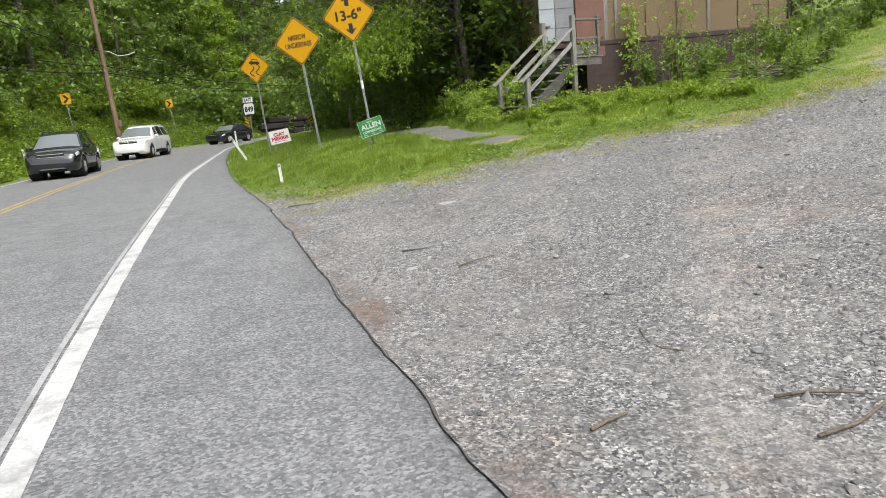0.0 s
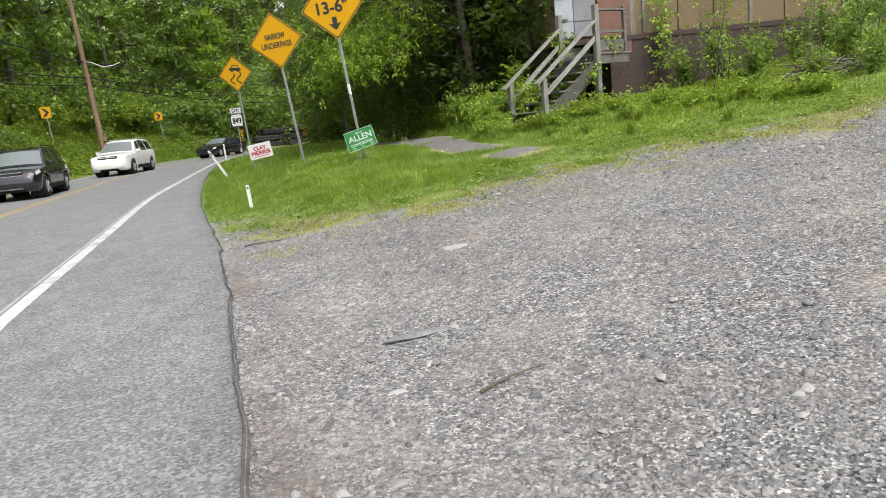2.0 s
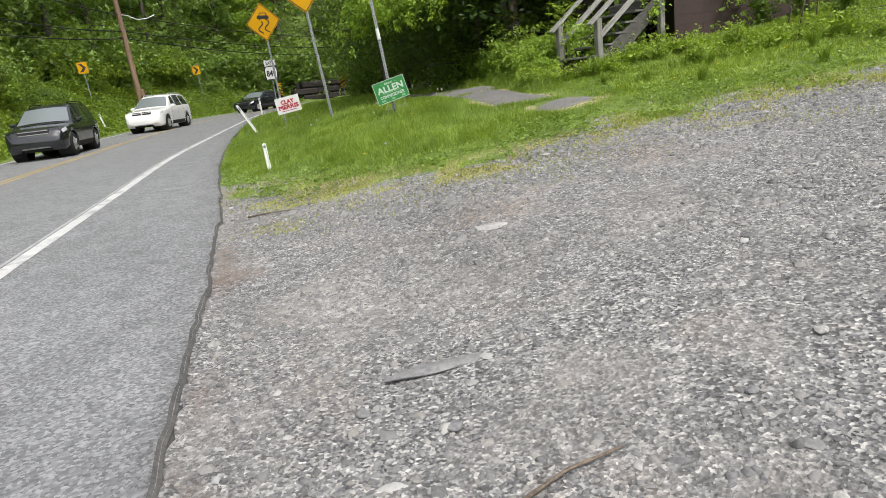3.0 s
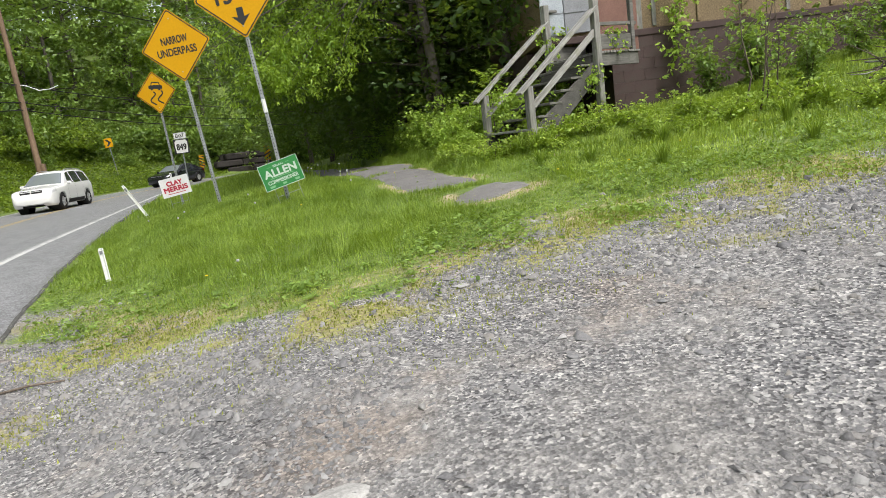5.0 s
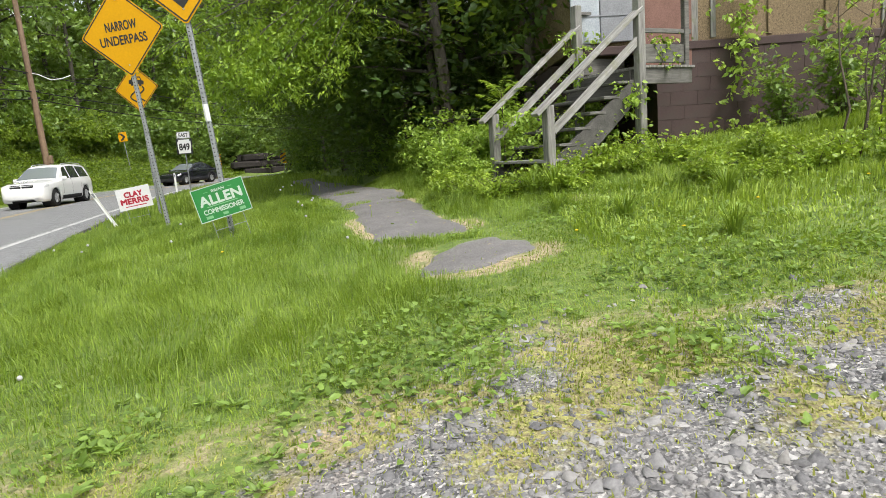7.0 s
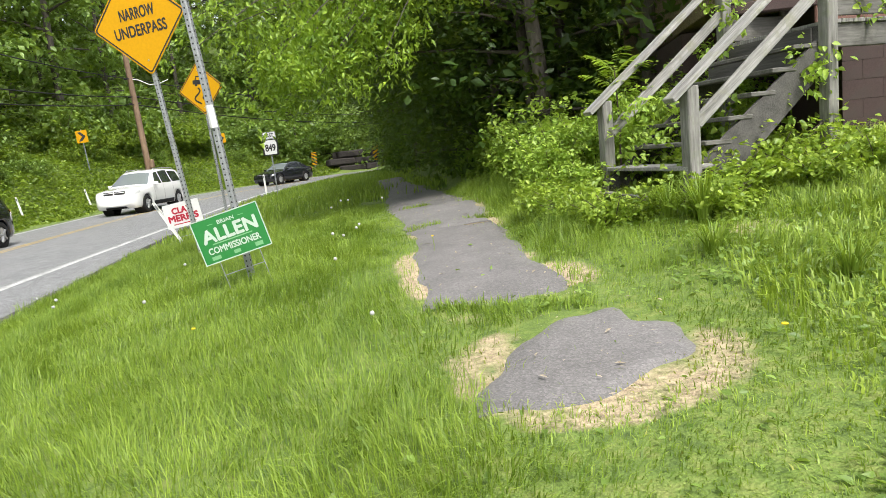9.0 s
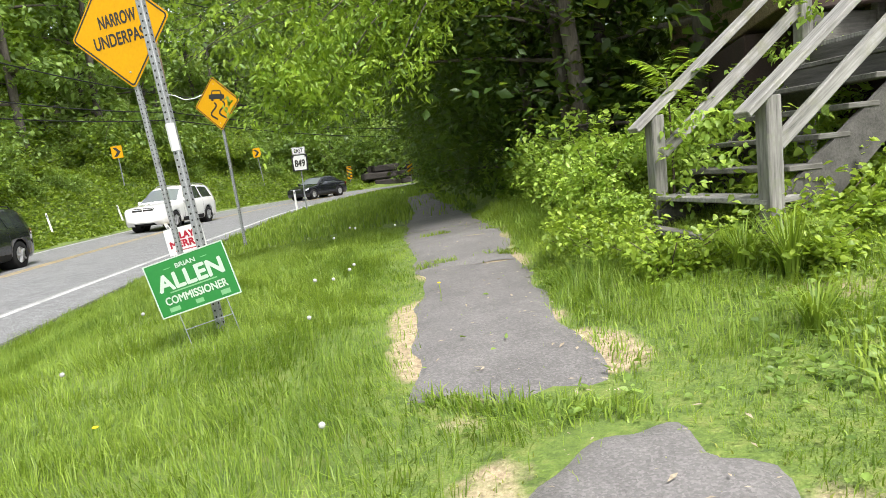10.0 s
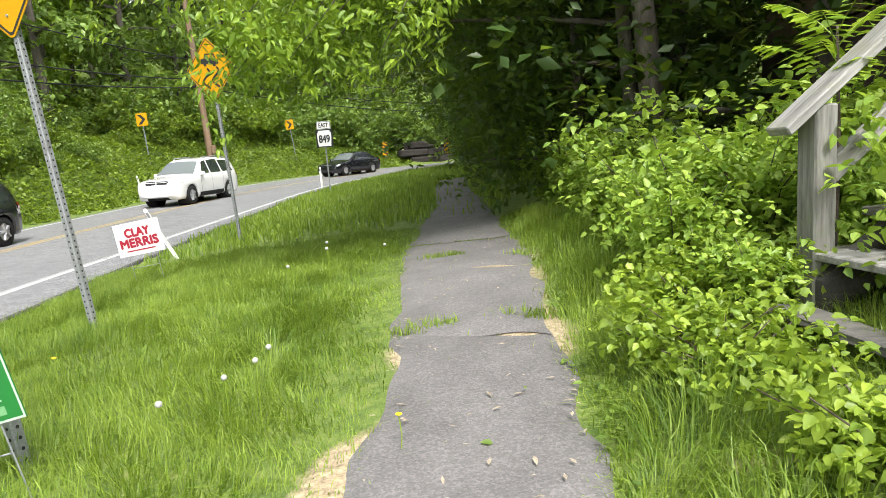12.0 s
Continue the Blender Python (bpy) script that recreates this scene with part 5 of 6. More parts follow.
kinds = [make_tree(11, 17, 1.5, 3.6, 560, 10, 0.38, FOREST_LEAF, "tall broadleaf tree in spring leaf on the wooded bank", spread=1.2),
         make_tree(12, 20, 3.0, 4.0, 580, 10, 0.4, FOREST_LEAF, "tall broadleaf tree in spring leaf on the wooded bank", spread=1.2),
         make_tree(13, 13, 0.8, 3.2, 520, 10, 0.36, LIGHT_LEAF, "young yellow-green tree on the wooded bank", spread=1.2),
         make_tree(14, 18, 1.0, 3.4, 540, 10, 0.38, SHADED_LEAF, "leafy tree in the wood, leaves coloured dark for shade", spread=1.2)]
share = [[], [], [], []]
for i, s in enumerate(spots):
    share[int(rs.choice(4, p=[0.36, 0.24, 0.22, 0.18]))].append(s)
far_bushes = [(-18.6, 66.4, 1.5), (-17.2, 68.4, 1.6), (-15.2, 70.2, 1.7), (-19.8, 64.8, 1.2), (-16.2, 67.4, 1.3), (-14.2, 69.0, 1.3)]
share[2] += [(-8.6, 55.2, 0.75), (-7.2, 52.4, 0.7), (-9.2, 58.5, 0.8), (-21.0, 67.0, 0.8)]
share[0] += [(-19.5, 70.0, 0.9), (-6.0, 58.0, 0.8), (-24.0, 66.0, 0.8)]
for k in range(4):
    plant(kinds[k], share[k], seed=20 + k, sink=0.2)
bank_bush = make_shrub(31, 2.6, 1.7, 270, 8, 0.24, FOREST_LEAF, "dense green bush on the roadside bank", group="bushes on the bank")
bank_light = make_shrub(32, 1.9, 1.6, 270, 8, 0.21, BANK_LEAF, "bright green bush on the roadside bank", group="bushes on the bank")
near, far = [], []
for k in range(125):
    y = rs.uniform(12, 78)
    i = int(np.argmin(abs(LEFT[:, 1] - y)))
    d = rs.uniform(3.2, 9)
    x = LEFT[i, 0] - d
    (far if rs.rand() < 0.6 else near).append((x, y, rs.uniform(0.7, 1.5) * (1 if d > 5 else 0.55)))
far += far_bushes + [(-8.6, 55.0, 1.5), (-7.4, 53.0, 1.6), (-9.4, 57.5, 1.6), (-6.5, 56.5, 1.9), (-8.0, 50.5, 1.2)]
near = [q for q in near if (q[0] + 24.0) ** 2 + (q[1] - 44.0) ** 2 > 7 and (q[0] + 22.3) ** 2 + (q[1] - 57.0) ** 2 > 7]
far = [q for q in far if (q[0] + 24.0) ** 2 + (q[1] - 44.0) ** 2 > 7 and (q[0] + 22.3) ** 2 + (q[1] - 57.0) ** 2 > 7]
plant(bank_bush, far, seed=41, sink=0.1)
plant(bank_light, near, seed=42, sink=0.1)


def build_cover():
    rs = np.random.RandomState(51)
    n = 90000
    y = rs.uniform(8, 78, n)
    i = np.searchsorted(LEFT[:, 1], y).clip(1, len(LEFT) - 1)
    t = (y - LEFT[i - 1, 1]) / np.maximum(1e-6, LEFT[i, 1] - LEFT[i - 1, 1])
    x = LEFT[i - 1, 0] + t * (LEFT[i, 0] - LEFT[i - 1, 0]) - (0.45 + 7.5 * rs.rand(n) ** 1.25)
    dl = -offset(x, y, LEFT)
    lump = rough_noise(x, y, 0.5, 61) * 0.5 + rough_noise(x, y, 1.4, 62) * 0.35
    z = height(x, y) + lump * step01(dl, 0.3, 2.0) * rs.rand(n) ** 0.5
    p = np.stack([x, y, z], 1)
    keep = (dl > 0.35) & (rough_noise(x, y, 0.7, 63) > 0.22 * (dl < 1.5))
    w = rs.normal(0, 1, (n, 3)) * [1, 1, 0.4] + [0.3, -0.3, 0.1]
    me = leaf_mesh("ground_cover", p[keep], w[keep], 0.16 * rs.uniform(0.6, 1.4, keep.sum()), 0.36, BANK_LEAF, rs)
    tagged(new("ground_cover", me), "leafy vines and weeds covering the roadside bank", "ground cover", kind="stuff")


build_cover()

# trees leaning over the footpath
# leaf colour darkened to paint the gloom over the path
over = make_tree(71, 9.5, 1.6, 3.4, 1500, 9, 0.135, SHADED_LEAF, "leaning leafy tree over the footpath", reach=(-1.0, -0.35, 0.0), trunk_r=0.11, spread=0.55)
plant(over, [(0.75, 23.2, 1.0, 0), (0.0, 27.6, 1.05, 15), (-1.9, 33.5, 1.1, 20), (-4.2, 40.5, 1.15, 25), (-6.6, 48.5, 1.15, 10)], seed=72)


def build_overhang():
    """Long low limbs that reach over the path towards the road."""
    rs = np.random.RandomState(77)
    base = Vector((1.0, 22.8, gz(1.0, 22.8)))
    g = thing("tree", base, "tree with long low limbs of bright leaves over the path", "tree", "trees of the wood")
    v, f = tube([(0, 0, -0.3), (-0.1, 0, 1.5), (-0.25, -0.1, 3.2), (-0.3, -0.1, 5.5), (-0.2, 0, 8.0)], [0.17, 0.13, 0.11, 0.08, 0.03], 9)
    part("trunk", mesh_of("trunk", v, f, BARK, True), g, "leaning brown trunk")
    cents = []
    for k in range(26):
        t = k / 25
        end = Vector((-4.75 + 3.05 * t + rs.normal(0, 0.22), 21.0 + rs.normal(0, 0.45), 4.4 - 1.8 * min(1, t * 2.0) + rs.uniform(0, 1.9) * (k % 2))) - base
        end.z = max(end.z, 1.55)
        start = Vector((-0.25, -0.1, rs.uniform(2.3, 4.6)))
        mid = start.lerp(end, 0.5) + Vector((0, 0, 0.55))
        v, f = tube([start, start.lerp(mid, 0.5) + Vector((0, 0, 0.2)), mid, mid.lerp(end, 0.6) + Vector((0, 0, 0.1)), end], [0.028, 0.022, 0.015, 0.009, 0.003], 6)
        part("limb", mesh_of("limb", v, f, BARK, True), g)
        m = 9 if t < 0.35 else 38
        q = rs.uniform(0.62, 1.02, m)
        line_pts = np.array([start.lerp(mid, min(1, 2 * a)) if a < 0.5 else mid.lerp(end, 2 * a - 1) for a in q])
        cents.append(line_pts + rs.normal(0, 1, (m, 3)) * [0.34, 0.3, 0.2])
    p, w = sprays(np.concatenate(cents), 17, 0.5, rs, 0.7)
    part("crown", leaf_mesh("crown", p, w, 0.105 * rs.uniform(0.55, 1.2, len(p)), 0.2, LIGHT_LEAF, rs, fine=True), g, "sprays of bright drooping leaves")


build_overhang()
# dark-coloured crowns, some added, to deepen the shade over the path
shade = make_tree(73, 11, 0.5, 3.2, 1500, 9, 0.17, SHADED_LEAF, "dense tree beside the path, shade put into its leaf colour", trunk_r=0.13, spread=0.7)
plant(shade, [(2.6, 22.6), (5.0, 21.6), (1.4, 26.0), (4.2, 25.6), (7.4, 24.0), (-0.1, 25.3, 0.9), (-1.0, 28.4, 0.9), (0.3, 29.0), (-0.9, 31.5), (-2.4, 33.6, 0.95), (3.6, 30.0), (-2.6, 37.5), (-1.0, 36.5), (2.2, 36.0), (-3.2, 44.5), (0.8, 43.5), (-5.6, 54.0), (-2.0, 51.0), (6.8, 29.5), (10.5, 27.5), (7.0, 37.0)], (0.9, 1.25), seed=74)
dusk = make_tree(75, 12, 1.0, 3.4, 1100, 9, 0.19, FOREST_LEAF, "broadleaf tree behind the old house", trunk_r=0.14, spread=0.8)
plant(dusk, [(12.5, 24.5), (15.0, 21.0), (18.5, 24.0), (22.0, 20.5), (14.5, 29.0), (19.5, 30.0), (25.5, 26.0), (10.0, 33.0), (28.0, 19.0), (17.0, 17.5, 0.6)], (0.8, 1.2), seed=76)

# shrubs at the path, the stairs and the house
shrub = make_shrub(81, 0.9, 0.55, 350, 8, 0.074, SHRUB_LEAF, "leafy green shrub growing beside the footpath", width=0.34)
line = [(1.0, 18.15), (0.85, 18.75), (0.95, 19.4), (0.75, 20.1), (1.35, 19.2), (1.5, 19.9), (0.5, 21.2), (1.2, 20.9), (0.2, 22.3), (0.9, 22.4), (-0.1, 23.6), (0.6, 23.9), (-0.5, 25.0), (0.2, 25.6), (-0.9, 26.6), (-1.3, 28.2), (-1.9, 30.2), (1.95, 18.9), (2.1, 19.7), (2.7, 19.5), (3.2, 20.4), (2.2, 20.8)]
plant(shrub, [(x + (0.32 if y < 18.6 else 0.12), y, random.uniform(0.75, 1.15) * (0.62 if y < 18.6 else 0.85 if y < 19 else 1)) for x, y in line], seed=82)
low = make_shrub(83, 0.42, 0.5, 210, 8, 0.06, COVER_LEAF, "low bright weeds at the foot of the stairs", name="weed_clump", width=0.36, category="weeds", group="weed clumps by the house")
line = [(1.75, 16.75), (2.0, 16.5), (2.4, 16.75), (2.8, 16.9), (3.2, 17.1), (3.7, 17.2), (4.2, 17.0), (4.5, 16.5), (4.75, 16.0), (5.0, 15.5), (5.3, 15.1), (5.6, 14.6), (6.0, 14.2), (6.5, 13.7), (3.9, 16.3), (4.3, 15.6), (2.9, 17.5), (3.4, 17.9), (1.05, 17.9)]
plant(low, [(x + random.uniform(-0.3, 0.3), y + random.uniform(-0.25, 0.35), random.uniform(0.5, 1.05)) for x, y in line], seed=84)
plant_low = [(1.12, 17.55, 0.8), (1.25, 17.45, 0.45), (1.05, 17.95, 0.75), (1.0, 18.25, 0.8), (1.75, 16.95, 0.45), (1.0, 18.6, 0.9), (1.3, 18.45, 0.8)]
for x, y, s in plant_low:
    copy_thing(low, Matrix.Translation((x, y, gz(x, y) - 0.03)) @ pose(0, 0, 0, 0, 0, 77 * x * y) @ Matrix.Diagonal((s / low.scale[0], s / low.scale[1], s / low.scale[2], 1)))
tall_weed = make_shrub(85, 1.5, 0.5, 150, 7, 0.11, FOREST_LEAF, "tall green weeds against the house wall", name="tall_weed", width=0.32, category="weeds", group="weed clumps by the house")
plant(tall_weed, [(5.6, 18.3, 0.75), (6.3, 18.1, 0.9), (7.0, 17.7, 0.7), (7.8, 17.6, 0.7), (8.6, 17.9, 0.8), (9.4, 18.3, 0.8), (6.6, 14.9, 0.5), (7.4, 14.4, 0.5), (7.9, 15.0, 0.6), (8.8, 15.8, 0.7), (9.8, 17.0, 0.8), (11.2, 18.2, 0.9), (6.3, 16.6, 0.7), (12.5, 19.5, 1.0), (8.2, 16.6, 0.7)], seed=86)


def build_sapling(x, y, tall, seed):
    rs = np.random.RandomState(seed)
    g = thing("sapling", (x, y, gz(x, y)), "thin bare-stemmed sapling in front of the house wall", "sapling", "saplings by the house")
    cent = []
    for k in range(2):
        d = np.array([rs.normal(0, 0.1), rs.normal(0, 0.1), 1.0])
        s = np.array([rs.normal(0, 0.12), rs.normal(0, 0.12), -0.1])
        h = tall * rs.uniform(0.6, 1)
        pts = [s + d * h * q + rs.normal(0, 0.035, 3) for q in (0, 0.25, 0.5, 0.75, 1.0)]
        v, f = tube([Vector(q) for q in pts], [0.016, 0.013, 0.01, 0.007, 0.003], 5)
        part("stem", mesh_of("stem", v, f, STEM, True), g)
        for j in range(9):
            q = rs.uniform(0.15, 1.0)
            b = np.array([np.interp(q, (0, 0.25, 0.5, 0.75, 1.0), [p[c] for p in pts]) for c in range(3)])
            e = b + rs.normal(0, 0.24, 3) + [0, 0, 0.18]
            v, f = tube([Vector(b), Vector((b + e) / 2 + rs.normal(0, 0.02, 3)), Vector(e)], [0.005, 0.004, 0.002], 4)
            part("twig", mesh_of("twig", v, f, STEM, True), g)
            cent.append(e)
    p, w = sprays(np.array(cent), 7, 0.25, rs)
    part("foliage", leaf_mesh("foliage", p, w, 0.075 * rs.uniform(0.6, 1.2, len(p)), 0.3, SHRUB_LEAF, rs), g)


for k, (x, y, h) in enumerate(((5.2, 16.2, 2.9), (5.9, 16.6, 2.4), (6.9, 15.6, 3.0), (8.2, 16.0, 3.4))):
    build_sapling(x, y, h, 90 + k)


def build_sumac(at, tall, seed, fronds=9):
    """A young tree-of-heaven: pinnate fronds from one stem."""
    rs = np.random.RandomState(seed)
    g = thing("sumac", at, "young plant with long pinnate fronds by the stair post", "plant")
    v, f = tube([(0, 0, -0.2), (0.02, 0.01, tall * 0.5), (0.0, 0.0, tall)], [0.012, 0.01, 0.006], 6)
    part("stem", mesh_of("stem", v, f, STEM, True), g)
    for k in range(fronds):
        a = k * 2.4
        ln = rs.uniform(0.34, 0.48)
        z0 = tall * (0.7 + 0.3 * k / fronds)
        d = np.array([math.cos(a), math.sin(a), 0])
        q = np.linspace(0, 1, 11)
        rise = 0.55 + 0.45 * k / fronds
        rib = np.array([d * ln * t * (1.15 - 0.5 * rise) + [0, 0, z0 + rise * ln * (t - 0.45 * t * t)] for t in q])
        tv, tf = tube([Vector(r) for r in rib], [0.004 - 0.0003 * i for i in range(11)], 4)
        pts, ways = [], []
        side = np.array([-d[1], d[0], 0])
        for i in (2, 3, 4, 5, 7, 8, 9, 10):
            for s in (1, -1):
                pts.append(rib[i])
                ways.append(side * s + d * 0.4 + [0, 0, -0.2])
        stalk = part("frond", mesh_of("frond", tv, tf, COVER_LEAF), g)
        part("leaf_blade", leaf_mesh("leaf_blade", np.array(pts), np.array(ways), ln * 0.36 * np.sin(np.linspace(0.8, 2.7, 16)).clip(0.45, 1) * rs.uniform(0.85, 1.1, 16), 0.2, LIGHT_LEAF, rs, 0.15, 3.0), stalk)


build_sumac((1.7, 18.45, gz(1.7, 18.45)), 1.2, 101, 11)


def build_ivy():
    rs = np.random.RandomState(111)
    g = thing("creeper", HOUSE, "green creeper climbing over the porch stairs", "climbing plant")
    for n, lo, hi in ((540, (0.02, 0.7, 1.45), (0.55, 1.2, 2.15)), (460, (0.5, 0.1, 1.5), (1.4, 1.2, 2.1)), (420, (1.2, 1.0, 2.2), (1.7, 1.5, 3.3)), (200, (1.75, -0.1, 2.65), (2.1, 0.1, 3.0)), (200, (1.1, -0.12, 2.0), (1.5, 0.15, 2.45)), (600, (1.5, -0.1, 0.9), (2.4, 1.2, 1.6))):
        lo, hi = np.array(lo), np.array(hi)
        c = lo + (hi - lo) * rs.rand(n // 6, 3)
        p, w = sprays(c, 6, 0.22, rs, 0.5)
        part("vine", leaf_mesh("vine", p, w, 0.066 * rs.uniform(0.5, 1.3, len(p)), 0.34, SHRUB_LEAF, rs, flat=1.0, fine=True), g)
    c = np.array([HOUSE.inverted() @ Vector((5.25 + rs.normal(0, 0.14) + (1.5 if k % 4 == 0 else 0), 18.9 - 0.12 * rs.rand(), rs.uniform(1.7, 3.9))) for k in range(120)])
    p, w = sprays(c, 6, 0.22, rs, 0.6)
    part("vine", leaf_mesh("vine", p, w, 0.09 * rs.uniform(0.6, 1.3, len(p)), 0.36, SHRUB_LEAF, rs), g, "strand of creeper on the house wall")


build_ivy()


# ---- grass, weeds, gravel ----
def blades(name, x, y, tall, wide, mat, label, rs, lean=0.5):
    n = len(x)
    z = flat_ground(x, y)
    # blades of a clump lie over the same way
    a = 14.0 * rough_noise(x, y, 1.5, 125) + rs.normal(0, 0.95, n)
    d = np.stack([np.cos(a), np.sin(a), np.zeros(n)], 1)
    b = a + rs.normal(0, 0.5, n)
    s = np.stack([-np.sin(b), np.cos(b), np.zeros(n)], 1) * wide[:, None]
    p = np.stack([x, y, z - 0.01], 1)
    k = (lean * rs.rand(n) ** 1.2)[:, None]
    up = np.array([0, 0, 1.0])
    h = tall[:, None]
    m = p + up * h * 0.55 + d * h * k * 0.3
    t = p + up * h * (1 - 0.35 * k) + d * h * k
    v = np.stack([p - s, p + s, m + s * 0.8, m - s * 0.8, t], 1).reshape(-1, 3)
    i = np.arange(n)[:, None] * 5
    f = np.concatenate([i + [[0, 1, 2]], i + [[0, 2, 3]], i + [[3, 2, 4]]], 1).reshape(-1, 3)
    tagged(new(name, mesh_fast(name, v, f, mat)), label, "grass", kind="stuff")


def sow(n, lo, hi, rs, focus=None):
    x, y = rs.uniform(lo[0], hi[0], n), rs.uniform(lo[1], hi[1], n)
    g = zone(x, y)[3]
    clump = 0.35 + 0.9 * rough_noise(x, y, 2.3, 121)
    keep = rs.rand(n) < g * clump
    return x[keep], y[keep]


def build_grass():
    rs = np.random.RandomState(131)
    x, y = sow(600000, (-8.0, 10.8), (3.6, 24), rs)
    dd, pr = -offset(x, y, DRIVE_EDGE), offset(x, y, PATH_RIGHT)
    island = step01(dd, 0.3, 1.8) * step01(np.where(y > 15, -offset(x, y, PATH_LEFT), 1.2 - x), 0.05, 0.7)
    mow = 0.045 + 0.085 * island + (0.05 * step01(pr, 0.0, 0.6) + 0.13 * np.exp(-((pr - 0.35) / 0.25) ** 2) * step01(y, 15.9, 16.8)) * (y > 15.5)
    tall = mow * rs.uniform(0.35, 1.4, len(x)) * (0.45 + 0.7 * rough_noise(x, y, 1.6, 122) + 0.6 * rough_noise(x, y, 4.5, 126) ** 2)
    blades("grass", x, y, tall, 0.0014 + 0.0022 * rs.rand(len(x)) ** 2 + 0.0012 * step01(y, 17, 22), GRASS, "long green grass of the roadside verge", rs, 1.5)
    x, y = sow(60000, (-17, 24.5), (-1.5, 58), rs)
    dr = offset(x, y, RIGHT)
    keep = (dr < 7) & (dr > 0)
    x, y = x[keep], y[keep]
    blades("grass", x, y, 0.2 * rs.uniform(0.5, 1.3, len(x)), 0.011 + 0.006 * rs.rand(len(x)), GRASS, "green grass verge along the bending road", rs)
    x, y = sow(110000, (2.0, 11.2), (14, 19), rs)
    blades("grass", x, y, (0.045 + 0.12 * rough_noise(x, y, 0.8, 123) * step01(-offset(x, y, DRIVE_EDGE), 1.0, 2.6)) * rs.uniform(0.5, 1.4, len(x)), 0.004 + 0.004 * rs.rand(len(x)), MEADOW, "rough grass below the old house", rs, 1.2)
    n = 260000
    x, y = rs.uniform(-3.5, 8, n), rs.uniform(9.4, 15.5, n)
    gr, ea, stw, gw, ms = zone(x, y)
    keep = rs.rand(n) < 0.12 * np.exp(-((offset(x, y, DRIVE_EDGE) - 0.3) / 1.0) ** 2) + 0.75 * ms + 0.25 * stw * (1 - gr)
    x, y = x[keep], y[keep]
    blades("dry_grass", x, y, 0.028 * rs.uniform(0.5, 1.5, len(x)), 0.003 + 0.002 * rs.rand(len(x)), STRAW, "yellowed sparse grass where verge meets gravel", rs, 1.3)


def build_crack_tufts():
    """Grass rooted in the cracks of the footpath."""
    rs = np.random.RandomState(191)
    xs, ys = [], []
    for (ax, ay), (bx, by), n in (((-0.62, 18.45), (-0.3, 18.6), 260), ((0.0, 18.72), (0.45, 18.66), 300), ((-1.2, 20.75), (-0.85, 20.85), 240), ((-0.35, 20.6), (-0.1, 20.4), 120), ((0.2, 15.3), (1.15, 15.05), 700), ((1.2, 15.3), (0.75, 16.9), 200)):
        t = rs.rand(n)
        xs.append(ax + (bx - ax) * t + rs.normal(0, 0.05, n))
        ys.append(ay + (by - ay) * t + rs.normal(0, 0.05, n))
    x, y = np.concatenate(xs), np.concatenate(ys)
    blades("crack_grass", x, y, 0.08 * rs.uniform(0.4, 1.4, len(x)), 0.003 + 0.002 * rs.rand(len(x)), GRASS, "tufts of grass rooted in the path cracks", rs, 1.2)


def build_weeds():
    rs = np.random.RandomState(141)
    n = 75000
    x, y = rs.uniform(-5, 7, n), rs.uniform(10.6, 19, n)
    gr, ea, stw, gw, ms = zone(x, y)
    dd = -offset(x, y, DRIVE_EDGE)
    patch = rough_noise(x, y, 1.9, 142)
    keep = rs.rand(n) < np.where(patch > 0.5, 0.9, 0.12) * gw * (step01(1.4 - dd, 0, 0.8) + 0.7 * (x > 0.1))
    x, y = x[keep], y[keep]
    p = np.stack([x, y, flat_ground(x, y) + 0.06 * rs.rand(len(x))], 1)
    w = rs.normal(0, 1, p.shape) * [1, 1, 0.25] + [0, 0, 0.25]
    me = leaf_mesh("low_weeds", p, w, 0.032 * rs.uniform(0.4, 1.6, len(x)) * (1 + 0.3 * patch[keep]), 0.33, FOREST_LEAF, rs, flat=1.2, fine=True)
    tagged(new("low_weeds", me), "broad-leaved low weeds at the edge of the gravel", "weeds", kind="stuff")


def build_rosettes():
    """Broad-leaved plants, flat on the ground, where the verge meets the gravel."""
    rs = np.random.RandomState(145)
    x, y = rs.uniform(-3.2, 6.5, 900), rs.uniform(10.8, 16, 900)
    dd, gw = -offset(x, y, DRIVE_EDGE), zone(x, y)[3]
    keep = (rs.rand(900) < gw * (0.2 + 0.5 * np.exp(-((dd - 0.5) / 0.5) ** 2))) & ((dd < 1.1) | (x > 1.4))
    pts, ways, sizes = [], [], []
    x, y = x[keep], y[keep]
    for cx, cy, cz in zip(x, y, flat_ground(x, y)):
        big = rs.uniform(0.035, 0.085)
        for k in range(rs.randint(6, 11)):
            a = k * 2.4 + rs.normal(0, 0.2)
            pts.append((cx + 0.012 * math.cos(a), cy + 0.012 * math.sin(a), cz + 0.02))
            ways.append((math.cos(a), math.sin(a), rs.uniform(0.15, 0.75)))
            sizes.append(big * rs.uniform(0.6, 1.15))
    me = leaf_mesh("rosettes", np.array(pts), np.array(ways), np.array(sizes), 0.2, FOREST_LEAF, rs, flat=2.0, fine=True)
    tagged(new("rosettes", me), "flat rosettes of broad weed leaves at the gravel edge", "weeds", kind="stuff")


